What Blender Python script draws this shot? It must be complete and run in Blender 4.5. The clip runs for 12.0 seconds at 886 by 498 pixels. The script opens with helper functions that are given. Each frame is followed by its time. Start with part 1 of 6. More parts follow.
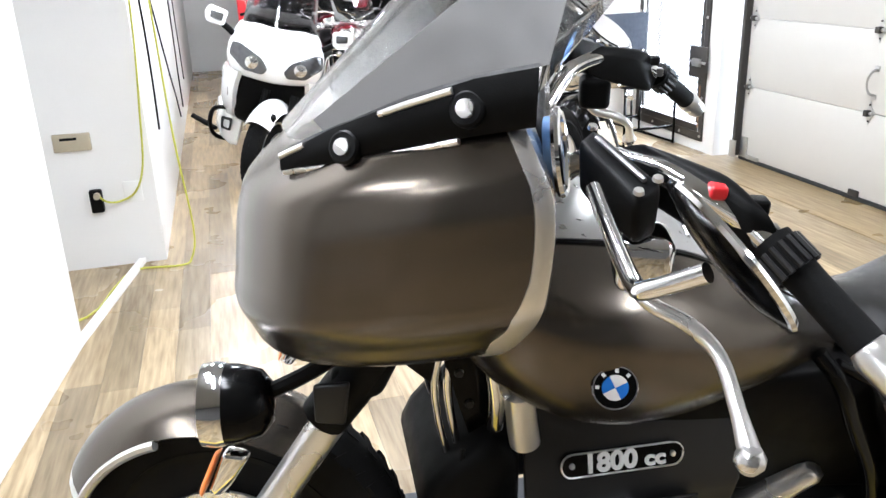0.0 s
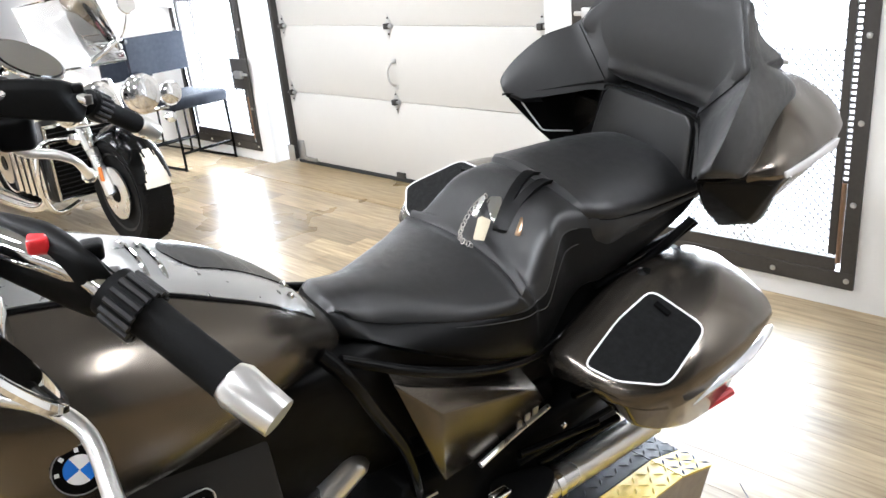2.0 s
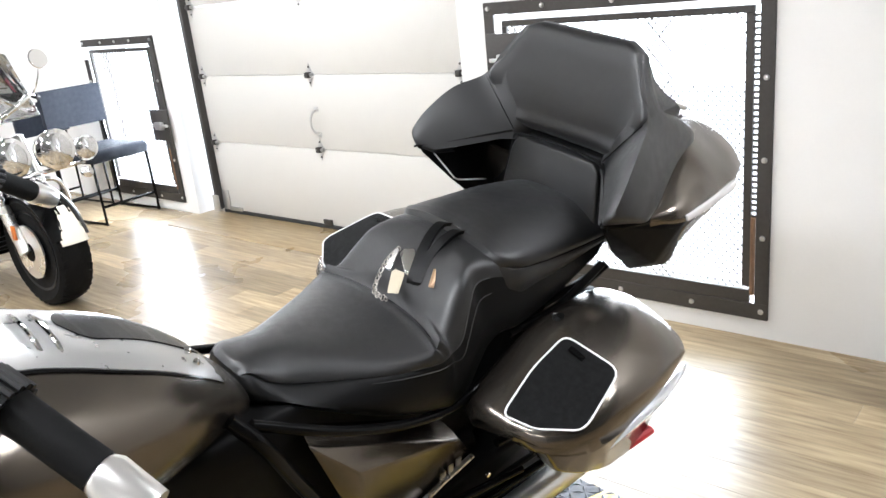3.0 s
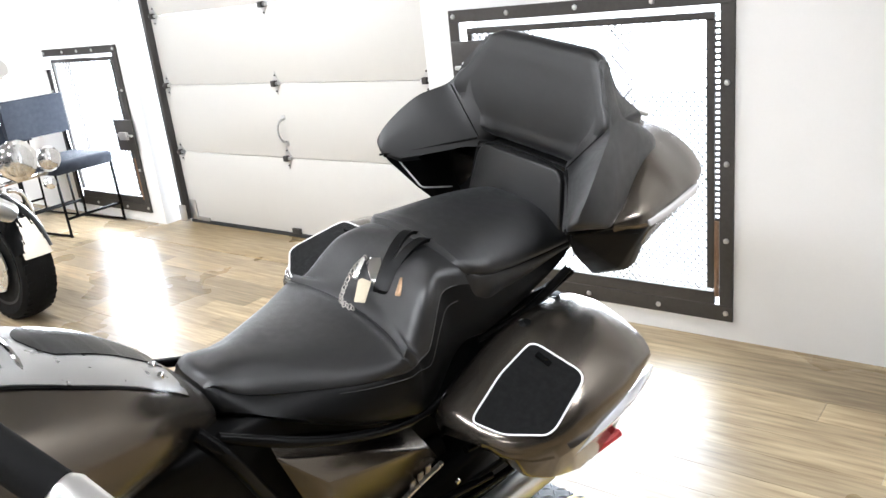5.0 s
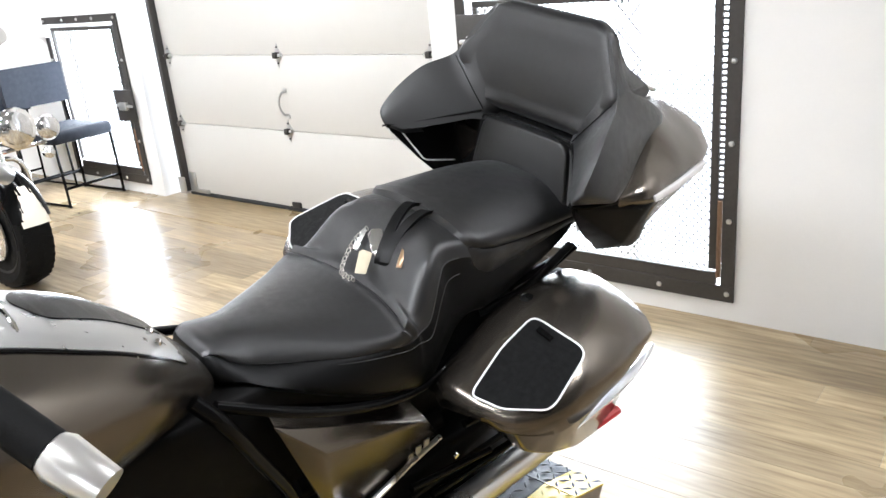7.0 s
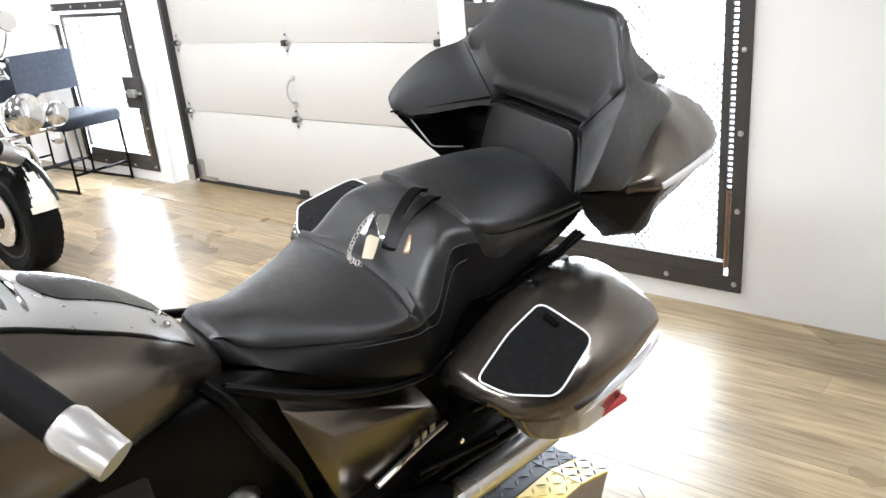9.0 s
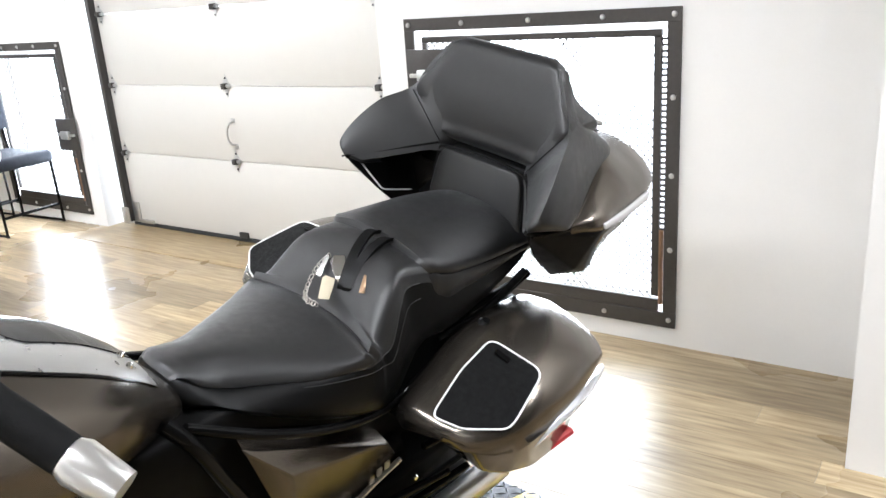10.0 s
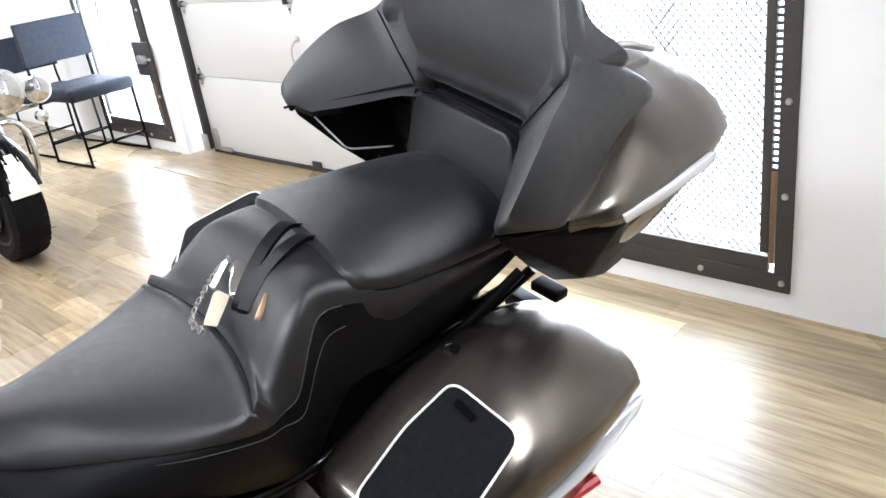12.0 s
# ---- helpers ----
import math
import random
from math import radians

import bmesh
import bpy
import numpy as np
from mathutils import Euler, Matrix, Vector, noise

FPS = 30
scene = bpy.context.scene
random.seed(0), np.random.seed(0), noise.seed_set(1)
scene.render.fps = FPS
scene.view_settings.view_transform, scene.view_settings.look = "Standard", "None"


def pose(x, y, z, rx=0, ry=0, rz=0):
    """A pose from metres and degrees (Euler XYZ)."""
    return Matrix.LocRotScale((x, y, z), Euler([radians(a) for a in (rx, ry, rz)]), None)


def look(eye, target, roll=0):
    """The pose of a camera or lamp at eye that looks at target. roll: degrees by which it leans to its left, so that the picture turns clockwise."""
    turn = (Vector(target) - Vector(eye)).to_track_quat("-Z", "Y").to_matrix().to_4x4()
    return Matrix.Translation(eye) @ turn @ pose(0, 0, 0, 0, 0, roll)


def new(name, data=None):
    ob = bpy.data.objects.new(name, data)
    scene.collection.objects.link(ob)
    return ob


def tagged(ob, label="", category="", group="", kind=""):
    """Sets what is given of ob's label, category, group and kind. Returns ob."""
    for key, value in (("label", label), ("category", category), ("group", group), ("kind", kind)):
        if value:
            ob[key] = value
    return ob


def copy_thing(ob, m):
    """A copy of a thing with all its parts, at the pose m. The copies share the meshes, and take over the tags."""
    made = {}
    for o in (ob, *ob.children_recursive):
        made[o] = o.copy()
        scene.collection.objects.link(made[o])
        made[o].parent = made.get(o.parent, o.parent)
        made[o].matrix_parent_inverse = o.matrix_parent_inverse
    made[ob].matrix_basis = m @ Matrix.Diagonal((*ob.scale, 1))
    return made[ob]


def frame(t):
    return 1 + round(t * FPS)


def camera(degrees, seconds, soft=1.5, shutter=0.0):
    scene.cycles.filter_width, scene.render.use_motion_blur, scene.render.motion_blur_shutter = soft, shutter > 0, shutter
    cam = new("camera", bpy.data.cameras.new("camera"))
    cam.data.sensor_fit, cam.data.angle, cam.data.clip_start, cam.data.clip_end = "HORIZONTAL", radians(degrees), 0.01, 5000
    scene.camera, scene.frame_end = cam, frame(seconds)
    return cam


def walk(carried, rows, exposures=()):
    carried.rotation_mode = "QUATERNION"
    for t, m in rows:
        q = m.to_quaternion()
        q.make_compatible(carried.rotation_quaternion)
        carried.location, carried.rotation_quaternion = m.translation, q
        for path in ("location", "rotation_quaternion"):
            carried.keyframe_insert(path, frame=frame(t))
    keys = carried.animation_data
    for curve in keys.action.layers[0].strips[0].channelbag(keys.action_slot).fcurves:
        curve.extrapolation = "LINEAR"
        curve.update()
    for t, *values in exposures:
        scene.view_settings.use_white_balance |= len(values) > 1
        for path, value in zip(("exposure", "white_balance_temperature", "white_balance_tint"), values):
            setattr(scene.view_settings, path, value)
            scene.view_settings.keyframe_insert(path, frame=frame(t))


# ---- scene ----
cam = camera(57.9, 12.0)
PATH = [
    (0, (-0.493, 0.074, 1.675), (-2.311, 0.555, 0.992), -2.1),
    (0.5, (-0.484, 0.149, 1.689), (-2.231, 0.879, 1.043), -4.6),
    (1, (-0.485, 0.221, 1.671), (-2.105, 1.168, 0.981), -5.2),
    (1.5, (-0.482, 0.295, 1.645), (-1.936, 1.443, 0.891), -4.9),
    (2, (-0.467, 0.34, 1.651), (-1.823, 1.628, 0.941), -5.5),
    (2.5, (-0.444, 0.361, 1.664), (-1.744, 1.733, 1.008), -5.7),
    (3, (-0.432, 0.381, 1.674), (-1.686, 1.806, 1.043), -6.1),
    (3.2, (-0.429, 0.388, 1.678), (-1.668, 1.838, 1.064), -6.3),
    (4.8, (-0.416, 0.387, 1.68), (-1.616, 1.868, 1.068), -6.5),
    (5, (-0.419, 0.385, 1.679), (-1.619, 1.859, 1.055), -6.3),
    (5.5, (-0.425, 0.39, 1.669), (-1.62, 1.855, 1.017), -6.1),
    (6, (-0.427, 0.388, 1.671), (-1.626, 1.853, 1.026), -5.7),
    (6.5, (-0.429, 0.392, 1.659), (-1.617, 1.857, 0.995), -5.3),
    (6.7, (-0.436, 0.392, 1.659), (-1.624, 1.853, 0.987), -5.3),
    (8.3, (-0.431, 0.389, 1.662), (-1.64, 1.835, 0.992), -5.6),
    (8.5, (-0.435, 0.388, 1.654), (-1.642, 1.833, 0.98), -5.3),
    (9, (-0.433, 0.387, 1.65), (-1.635, 1.827, 0.955), -5.1),
    (9.5, (-0.435, 0.382, 1.65), (-1.593, 1.854, 0.948), -4.3),
    (10, (-0.43, 0.314, 1.672), (-1.515, 1.88, 1.061), -4.0),
    (10.5, (-0.426, 0.286, 1.646), (-1.289, 1.931, 0.907), -2.0),
    (11, (-0.422, 0.457, 1.639), (-1.414, 2.011, 0.863), -5.0),
    (11.5, (-0.41, 0.725, 1.652), (-1.525, 2.213, 0.914), -7.3),
    (12, (-0.524, 1.034, 1.606), (-1.842, 2.31, 0.81), -8.1),
]
walk(cam, [(t, look(eye, target, roll)) for t, eye, target, roll in PATH], [(0, 0.12, 5800, 10), (0.5, 0.1, 5800, 10), (1, 0.05, 5750, 10), (2, 0.15, 5900, 10), (3, 0.14, 5950, 10), (10.5, 0.14, 5950, 10), (12, 0.2, 5750, 10)])

# ---- world and light ----
world = bpy.data.worlds.new("world")
scene.world = world
world.use_nodes = True
wn = world.node_tree.nodes
sky = wn.new("ShaderNodeTexSky")
sky.sky_type, sky.sun_disc = "NISHITA", False
sky.sun_elevation, sky.sun_rotation = radians(38), radians(20)
world.node_tree.links.new(sky.outputs[0], wn["Background"].inputs[0])
wn["Background"].inputs[1].default_value = 0.12


def area(name, m, sx, sy, watts, colour):
    d = bpy.data.lights.new(name, "AREA")
    d.shape, d.size, d.size_y, d.energy, d.color = "RECTANGLE", sx, sy, watts, colour
    o = new(name, d)
    o.matrix_world = m
    return o


DAY = (0.93, 0.97, 1.0)
LAMP = (1.0, 0.975, 0.95)
# daylight in the two barred windows
area("window_light", look((-2.24, 3.99, 0.85), (-2.1, 0.0, 0.3)), 1.4, 1.35, 110, DAY)
area("window_light", look((-7.13, 4.27, 0.85), (-6.0, 0.0, 0.3)), 1.08, 1.35, 110, DAY)


# ---- materials ----
def mat(name, colour, rough=0.5, metal=0.0, grain=0.0, scale=60.0, bump=0.0, vary=0.0, coat=0.0, spec=None):
    """A surface with two scales of variation in tone and gloss, and fine relief."""
    m = bpy.data.materials.new(name)
    m.use_nodes = True
    nt = m.node_tree
    b = nt.nodes["Principled BSDF"]
    b.inputs["Base Color"].default_value = (*colour, 1)
    b.inputs["Roughness"].default_value = rough
    b.inputs["Metallic"].default_value = metal
    b.inputs["Coat Weight"].default_value = coat
    b.inputs["Coat Roughness"].default_value = 0.08
    if spec is not None:
        b.inputs["Specular IOR Level"].default_value = spec
    elif metal == 0 and max(colour) < 0.03 and coat == 0:
        b.inputs["Specular IOR Level"].default_value = 0.31 if max(colour) > 0.008 else 0.1
    co = nt.nodes.new("ShaderNodeTexCoord").outputs["Object"]
    n1, n2 = nt.nodes.new("ShaderNodeTexNoise"), nt.nodes.new("ShaderNodeTexNoise")
    n1.inputs["Scale"].default_value, n2.inputs["Scale"].default_value = scale, max(scale / 18, 1.3)
    n1.inputs["Detail"].default_value, n2.inputs["Detail"].default_value = 3, 5
    for n in (n1, n2):
        nt.links.new(co, n.inputs["Vector"])
    if grain or vary:
        mix = nt.nodes.new("ShaderNodeMath")
        mix.operation = "MULTIPLY_ADD"
        nt.links.new(n1.outputs[0], mix.inputs[0])
        mix.inputs[1].default_value = grain
        sc = nt.nodes.new("ShaderNodeMath")
        sc.operation = "MULTIPLY_ADD"
        nt.links.new(n2.outputs[0], sc.inputs[0])
        sc.inputs[1].default_value, sc.inputs[2].default_value = vary, 1 - (grain + vary) / 2
        nt.links.new(sc.outputs[0], mix.inputs[2])
        hs = nt.nodes.new("ShaderNodeHueSaturation")
        hs.inputs["Color"].default_value = (*colour, 1)
        nt.links.new(mix.outputs[0], hs.inputs["Value"])
        nt.links.new(hs.outputs[0], b.inputs["Base Color"])
    mr = nt.nodes.new("ShaderNodeMapRange")
    mr.inputs["From Min"].default_value, mr.inputs["From Max"].default_value = 0.3, 0.7
    mr.inputs["To Min"].default_value, mr.inputs["To Max"].default_value = rough * 0.88, min(rough * 1.14, 1)
    nt.links.new(n2.outputs[0], mr.inputs["Value"])
    nt.links.new(mr.outputs[0], b.inputs["Roughness"])
    if bump:
        bp = nt.nodes.new("ShaderNodeBump")
        bp.inputs["Strength"].default_value, bp.inputs["Distance"].default_value = bump, 0.001
        nt.links.new(n1.outputs[0], bp.inputs["Height"])
        nt.links.new(bp.outputs[0], b.inputs["Normal"])
    return m


def glow(name, colour, strength):
    m = bpy.data.materials.new(name)
    m.use_nodes = True
    b = m.node_tree.nodes["Principled BSDF"]
    b.inputs["Base Color"].default_value = (*colour, 1)
    b.inputs["Emission Color"].default_value = (*colour, 1)
    b.inputs["Emission Strength"].default_value = strength
    return m


def glass(name, colour=(1, 1, 1), rough=0.02):
    m = bpy.data.materials.new(name)
    m.use_nodes = True
    b = m.node_tree.nodes["Principled BSDF"]
    b.inputs["Base Color"].default_value = (*colour, 1)
    b.inputs["Roughness"].default_value = rough
    b.inputs["Transmission Weight"].default_value = 1
    b.inputs["IOR"].default_value = 1.45
    return m


WALL = mat("white_wall_paint", (0.78, 0.775, 0.76), 0.6, 0, 0.03, 90, 0.12, 0.05)
TRIM = mat("white_trim_paint", (0.8, 0.8, 0.79), 0.45, 0, 0.02, 70, 0.05, 0.05)
DOORW = mat("garage_door_enamel", (0.56, 0.545, 0.51), 0.42, 0, 0.04, 220, 0.25, 0.05)
GREYW = mat("pale_unseen_wall_paint", (0.62, 0.62, 0.61), 0.7, 0, 0.05, 90, 0.12, 0.1)
CEIL = mat("grey_ceiling_paint", (0.28, 0.28, 0.275), 0.8, 0, 0.05, 90, 0.1, 0.1)
MIDW = mat("grey_wall_paint", (0.13, 0.13, 0.13), 0.7, 0, 0.05, 90, 0.12, 0.1)
SEAL = mat("black_rubber_seal", (0.025, 0.025, 0.025), 0.7, 0, 0.2, 80, 0.2)
STEEL = mat("dark_steel", (0.06, 0.056, 0.052), 0.5, 0.6, 0.3, 60, 0.2, 0.4)
GALV = mat("galvanised_steel", (0.55, 0.55, 0.54), 0.38, 0.9, 0.15, 90, 0.1, 0.2)
RUST = mat("rusty_steel", (0.2, 0.12, 0.07), 0.7, 0.3, 0.5, 50, 0.4, 0.5)
CHROME = mat("chrome", (0.82, 0.82, 0.82), 0.07, 1.0, 0.02, 40, 0, 0.03)
SATIN = mat("satin_aluminium", (0.75, 0.74, 0.72), 0.28, 0.9, 0.05, 90, 0.03, 0.08)
VINYL = mat("black_seat_vinyl", (0.004, 0.0039, 0.0039), 0.44, 0, 0.25, 900, 0.35, 0.12, 0, 0.6)
sheen = VINYL.node_tree.nodes["Principled BSDF"].inputs
sheen["Sheen Weight"].default_value, sheen["Sheen Roughness"].default_value = 0.1, 0.35
sheen["Sheen Tint"].default_value = (0.96, 0.98, 1.0, 1)
# For straps and other seats; on the skirt its darker tone paints shade.
VINYL2 = mat("black_vinyl_and_skirt_shade", (0.003, 0.003, 0.003), 0.4, 0, 0.2, 900, 0.3, 0.1, 0, 0.15)
PAINT = mat("brown_grey_matt_metallic", (0.12, 0.105, 0.088), 0.24, 0.9)
BLACKP = mat("black_moulded_plastic", (0.003, 0.003, 0.003), 0.5, 0, 0.2, 500, 0.2, 0.1, 0, 0.09)
GLOSSB = mat("black_gloss_enamel", (0.003, 0.003, 0.003), 0.14, 0, 0, 60, 0, 0.1)
RUBBER = mat("tyre_rubber", (0.005, 0.005, 0.005), 0.72, 0, 0.25, 200, 0.4, 0.15, 0, 0.12)
GRILLE = mat("black_speaker_cloth", (0.004, 0.004, 0.004), 0.8, 0, 0.5, 1400, 0.8, 0.1, 0, 0.15)
SILVER = mat("silver_metallic_paint", (0.36, 0.36, 0.35), 0.3, 0.7, 0.05, 600, 0, 0.05, 0.3)
WHITEB = mat("pearl_white_paint", (0.82, 0.82, 0.81), 0.16, 0, 0.01, 300, 0, 0.03, 0.5)
CREAM = mat("cream_paint", (0.72, 0.66, 0.55), 0.2, 0, 0.02, 300, 0, 0.05, 0.5)
MAROON = mat("dark_red_paint", (0.12, 0.012, 0.018), 0.2, 0.1, 0.05, 300, 0, 0.05, 0.5)
RED = mat("red_plastic", (0.55, 0.015, 0.02), 0.35, 0, 0.05, 300, 0, 0.1)
ORANGE = mat("amber_plastic", (0.75, 0.22, 0.04), 0.3, 0, 0.05, 300, 0, 0.1)
BLUE = mat("blue_enamel", (0.02, 0.16, 0.6), 0.25, 0, 0.02, 300)
WHITEP = mat("white_plastic", (0.75, 0.75, 0.74), 0.35, 0, 0.02, 300, 0, 0.04)
LENS = mat("clear_lens", (0.7, 0.7, 0.7), 0.12, 0.2, 0.05, 120, 0.1, 0.1, 0.6)
SMOKE = mat("smoked_lamp_lens", (0.12, 0.12, 0.125), 0.12, 0.6, 0.9, 25, 0.2, 0.5)
LAMPG = mat("lamp_glass", (0.7, 0.7, 0.7), 0.1, 0.9, 0.5, 30, 0.3, 0.3)
SMOKEG = glass("smoked_screen_acrylic", (0.32, 0.32, 0.33), 0.03)
NAVY = mat("navy_upholstery", (0.008, 0.011, 0.019), 0.75, 0, 0.3, 500, 0.4, 0.15)
YELLOWC = mat("yellow_green_cord", (0.5, 0.5, 0.06), 0.5, 0, 0.1, 100)
YELLOW = mat("worn_yellow_paint", (0.62, 0.45, 0.06), 0.42, 0.1, 0.35, 55, 0.15, 0.35)
PLATEB = mat("blue_black_tread_plate", (0.022, 0.024, 0.029), 0.55, 0.1, 0.35, 60, 0.15, 0.4)
PLATEL = mat("worn_tread_lozenge", (0.14, 0.145, 0.155), 0.4, 0.2, 0.3, 60, 0.1, 0.4)
YELLOWL = mat("worn_yellow_lozenge", (0.7, 0.55, 0.14), 0.5, 0.0, 0.3, 55, 0.1, 0.3)
BARE = mat("worn_bare_steel", (0.32, 0.3, 0.27), 0.42, 0.7, 0.4, 40, 0.2, 0.5)
TAN = mat("tan_plastic", (0.42, 0.37, 0.27), 0.5, 0, 0.1, 100)
THREAD = mat("grey_stitching", (0.045, 0.045, 0.045), 0.7, 0, 0.8, 400, 0.5)
PAINTL = mat("brown_grey_gloss_metallic", (0.13, 0.113, 0.095), 0.18, 0.8, 0, 60, 0, 0, 0.3)
GREYM = mat("dark_grey_cast_metal", (0.02, 0.02, 0.02), 0.42, 0.5, 0.1, 300, 0.1, 0.1)
GREYD = mat("matt_grey_plastic", (0.085, 0.082, 0.08), 0.36, 0.3, 0.06, 500, 0.05, 0.06)
SKYBL = mat("pale_blue_film", (0.16, 0.3, 0.6), 0.15, 0, 0.02, 50, 0, 0.1, 0.5)
COPPER = mat("brass_key", (0.55, 0.38, 0.24), 0.3, 0.9)
MIRROR = mat("mirror_glass", (0.85, 0.85, 0.86), 0.02, 1.0)
SCREEN = glass("clear_windscreen", (0.97, 0.98, 0.98))
SKYW = glow("overcast_daylight", (0.95, 0.98, 1.0), 5.0)
TUBE = glow("fluorescent_tube", (1.0, 0.96, 0.9), 9.0)


def plank_mat(name, base, random_socket):
    """Oak-look vinyl: tone by piece, long soft grain, smudges and a half-gloss."""
    m = bpy.data.materials.new(name)
    m.use_nodes = True
    nt = m.node_tree
    b = nt.nodes["Principled BSDF"]
    co = nt.nodes.new("ShaderNodeTexCoord").outputs["Object"] if random_socket == "island" else nt.nodes.new("ShaderNodeNewGeometry").outputs["Position"]
    mp = nt.nodes.new("ShaderNodeMapping")
    mp.inputs["Scale"].default_value = (2.2, 26, 1)
    nt.links.new(co, mp.inputs["Vector"])
    n1 = nt.nodes.new("ShaderNodeTexNoise")
    n1.inputs["Scale"].default_value, n1.inputs["Detail"].default_value = 1.6, 6
    nt.links.new(mp.outputs[0], n1.inputs["Vector"])
    n2 = nt.nodes.new("ShaderNodeTexNoise")
    n2.inputs["Scale"].default_value, n2.inputs["Detail"].default_value = 1.1, 4
    nt.links.new(co, n2.inputs["Vector"])
    ramp = nt.nodes.new("ShaderNodeValToRGB")
    e = ramp.color_ramp.elements
    e[0].position, e[0].color = 0.28, (base[0] * 0.55, base[1] * 0.5, base[2] * 0.44, 1)
    e[1].position, e[1].color = 0.72, (base[0] * 1.22, base[1] * 1.22, base[2] * 1.24, 1)
    nt.links.new(n1.outputs[0], ramp.inputs[0])
    rnd = nt.nodes.new("ShaderNodeObjectInfo").outputs["Random"] if random_socket == "object" else nt.nodes.new("ShaderNodeNewGeometry").outputs["Random Per Island"]
    mr = nt.nodes.new("ShaderNodeMapRange")
    mr.inputs["To Min"].default_value, mr.inputs["To Max"].default_value = 0.62, 1.22
    nt.links.new(rnd, mr.inputs["Value"])
    hs = nt.nodes.new("ShaderNodeHueSaturation")
    nt.links.new(mr.outputs[0], hs.inputs["Value"])
    nt.links.new(ramp.outputs[0], hs.inputs["Color"])
    nt.links.new(hs.outputs[0], b.inputs["Base Color"])
    mr2 = nt.nodes.new("ShaderNodeMapRange")
    mr2.inputs["From Min"].default_value, mr2.inputs["From Max"].default_value = 0.3, 0.7
    mr2.inputs["To Min"].default_value, mr2.inputs["To Max"].default_value = 0.2, 0.4
    nt.links.new(n2.outputs[0], mr2.inputs["Value"])
    nt.links.new(mr2.outputs[0], b.inputs["Roughness"])
    bp = nt.nodes.new("ShaderNodeBump")
    bp.inputs["Strength"].default_value, bp.inputs["Distance"].default_value = 0.15, 0.001
    nt.links.new(n1.outputs[0], bp.inputs["Height"])
    nt.links.new(bp.outputs[0], b.inputs["Normal"])
    return m


OAK = (0.37, 0.29, 0.175)
PLANK = plank_mat("oak_vinyl_plank", OAK, "object")
PLANKS = plank_mat("oak_vinyl_floor", OAK, "island")
BOARD = plank_mat("brown_oak_threshold", (0.27, 0.205, 0.11), "object")


# ---- mesh helpers ----
I4 = Matrix.Identity(4)


def cuboid(bm, x0, x1, y0, y1, z0, z1, bevel=0.0, seg=2):
    r = bmesh.ops.create_cube(bm, size=1.0, matrix=Matrix.LocRotScale(((x0 + x1) / 2, (y0 + y1) / 2, (z0 + z1) / 2), None, (abs(x1 - x0), abs(y1 - y0), abs(z1 - z0))))
    if bevel:
        es = {e for v in r["verts"] for e in v.link_edges}
        bmesh.ops.bevel(bm, geom=list(es), offset=bevel, segments=seg, profile=0.5, affect="EDGES", clamp_overlap=True)
    return bm


def box(x0, x1, y0, y1, z0, z1, bevel=0.0, seg=2):
    return cuboid(bmesh.new(), x0, x1, y0, y1, z0, z1, bevel, seg)


def sweep(bm, pts, radius, sides=10, closed=False, smooth=4):
    """A round bar along a smoothed line of points; radius may be one number or one for each point."""
    P = [Vector(p) for p in pts]
    R = list(radius) if isinstance(radius, (list, tuple)) else [radius] * len(P)
    n = len(P)
    Q, S = [], []
    last = n if closed else n - 1
    for i in range(last):
        a, b = P[i], P[(i + 1) % n]
        p0 = P[i - 1] if (i > 0 or closed) else a * 2 - b
        p3 = P[(i + 2) % n] if (i + 2 < n or closed) else b * 2 - a
        k = smooth if (n > 2) else 1
        for j in range(k):
            u = j / k
            Q.append(0.5 * (2 * a + (b - p0) * u + (2 * p0 - 5 * a + 4 * b - p3) * u * u + (3 * a - p0 - 3 * b + p3) * u**3))
            S.append(R[i] * (1 - u) + R[(i + 1) % n] * u)
    if not closed:
        Q.append(P[-1]), S.append(R[-1])
    m = len(Q)
    up = Vector((0.123, 0.456, 0.88))
    rings = []
    for i in range(m):
        t = (Q[(i + 1) % m] - Q[i - 1]) if closed else (Q[min(i + 1, m - 1)] - Q[max(i - 1, 0)])
        t.normalize()
        s = t.cross(up)
        if s.length < 1e-4:
            s = t.cross(Vector((1, 0, 0)))
        s.normalize()
        up = s.cross(t)
        rings.append([bm.verts.new(Q[i] + (s * math.cos(2 * math.pi * k / sides) + up * math.sin(2 * math.pi * k / sides)) * S[i]) for k in range(sides)])
    for i in range(m if closed else m - 1):
        a, b = rings[i], rings[(i + 1) % m]
        for k in range(sides):
            bm.faces.new((a[k], a[(k + 1) % sides], b[(k + 1) % sides], b[k]))
    if not closed:
        bm.faces.new(rings[0][::-1]), bm.faces.new(rings[-1])
    return bm


def bar(pts, radius, sides=10, closed=False, smooth=4):
    return sweep(bmesh.new(), pts, radius, sides, closed, smooth)


def lathe(bm, profile, m=I4, sides=24, axis="z"):
    """Profile of (radius, height) turned round the z axis of m."""
    rot = {"z": I4, "x": pose(0, 0, 0, 0, 90, 0), "y": pose(0, 0, 0, -90, 0, 0)}[axis]
    rings = []
    for r, h in profile:
        rings.append([bm.verts.new(m @ rot @ Vector((max(r, 1e-4) * math.cos(2 * math.pi * k / sides), max(r, 1e-4) * math.sin(2 * math.pi * k / sides), h))) for k in range(sides)])
    for a, b in zip(rings, rings[1:]):
        for k in range(sides):
            bm.faces.new((a[k], a[(k + 1) % sides], b[(k + 1) % sides], b[k]))
    bm.faces.new(rings[0][::-1]), bm.faces.new(rings[-1])
    return bm


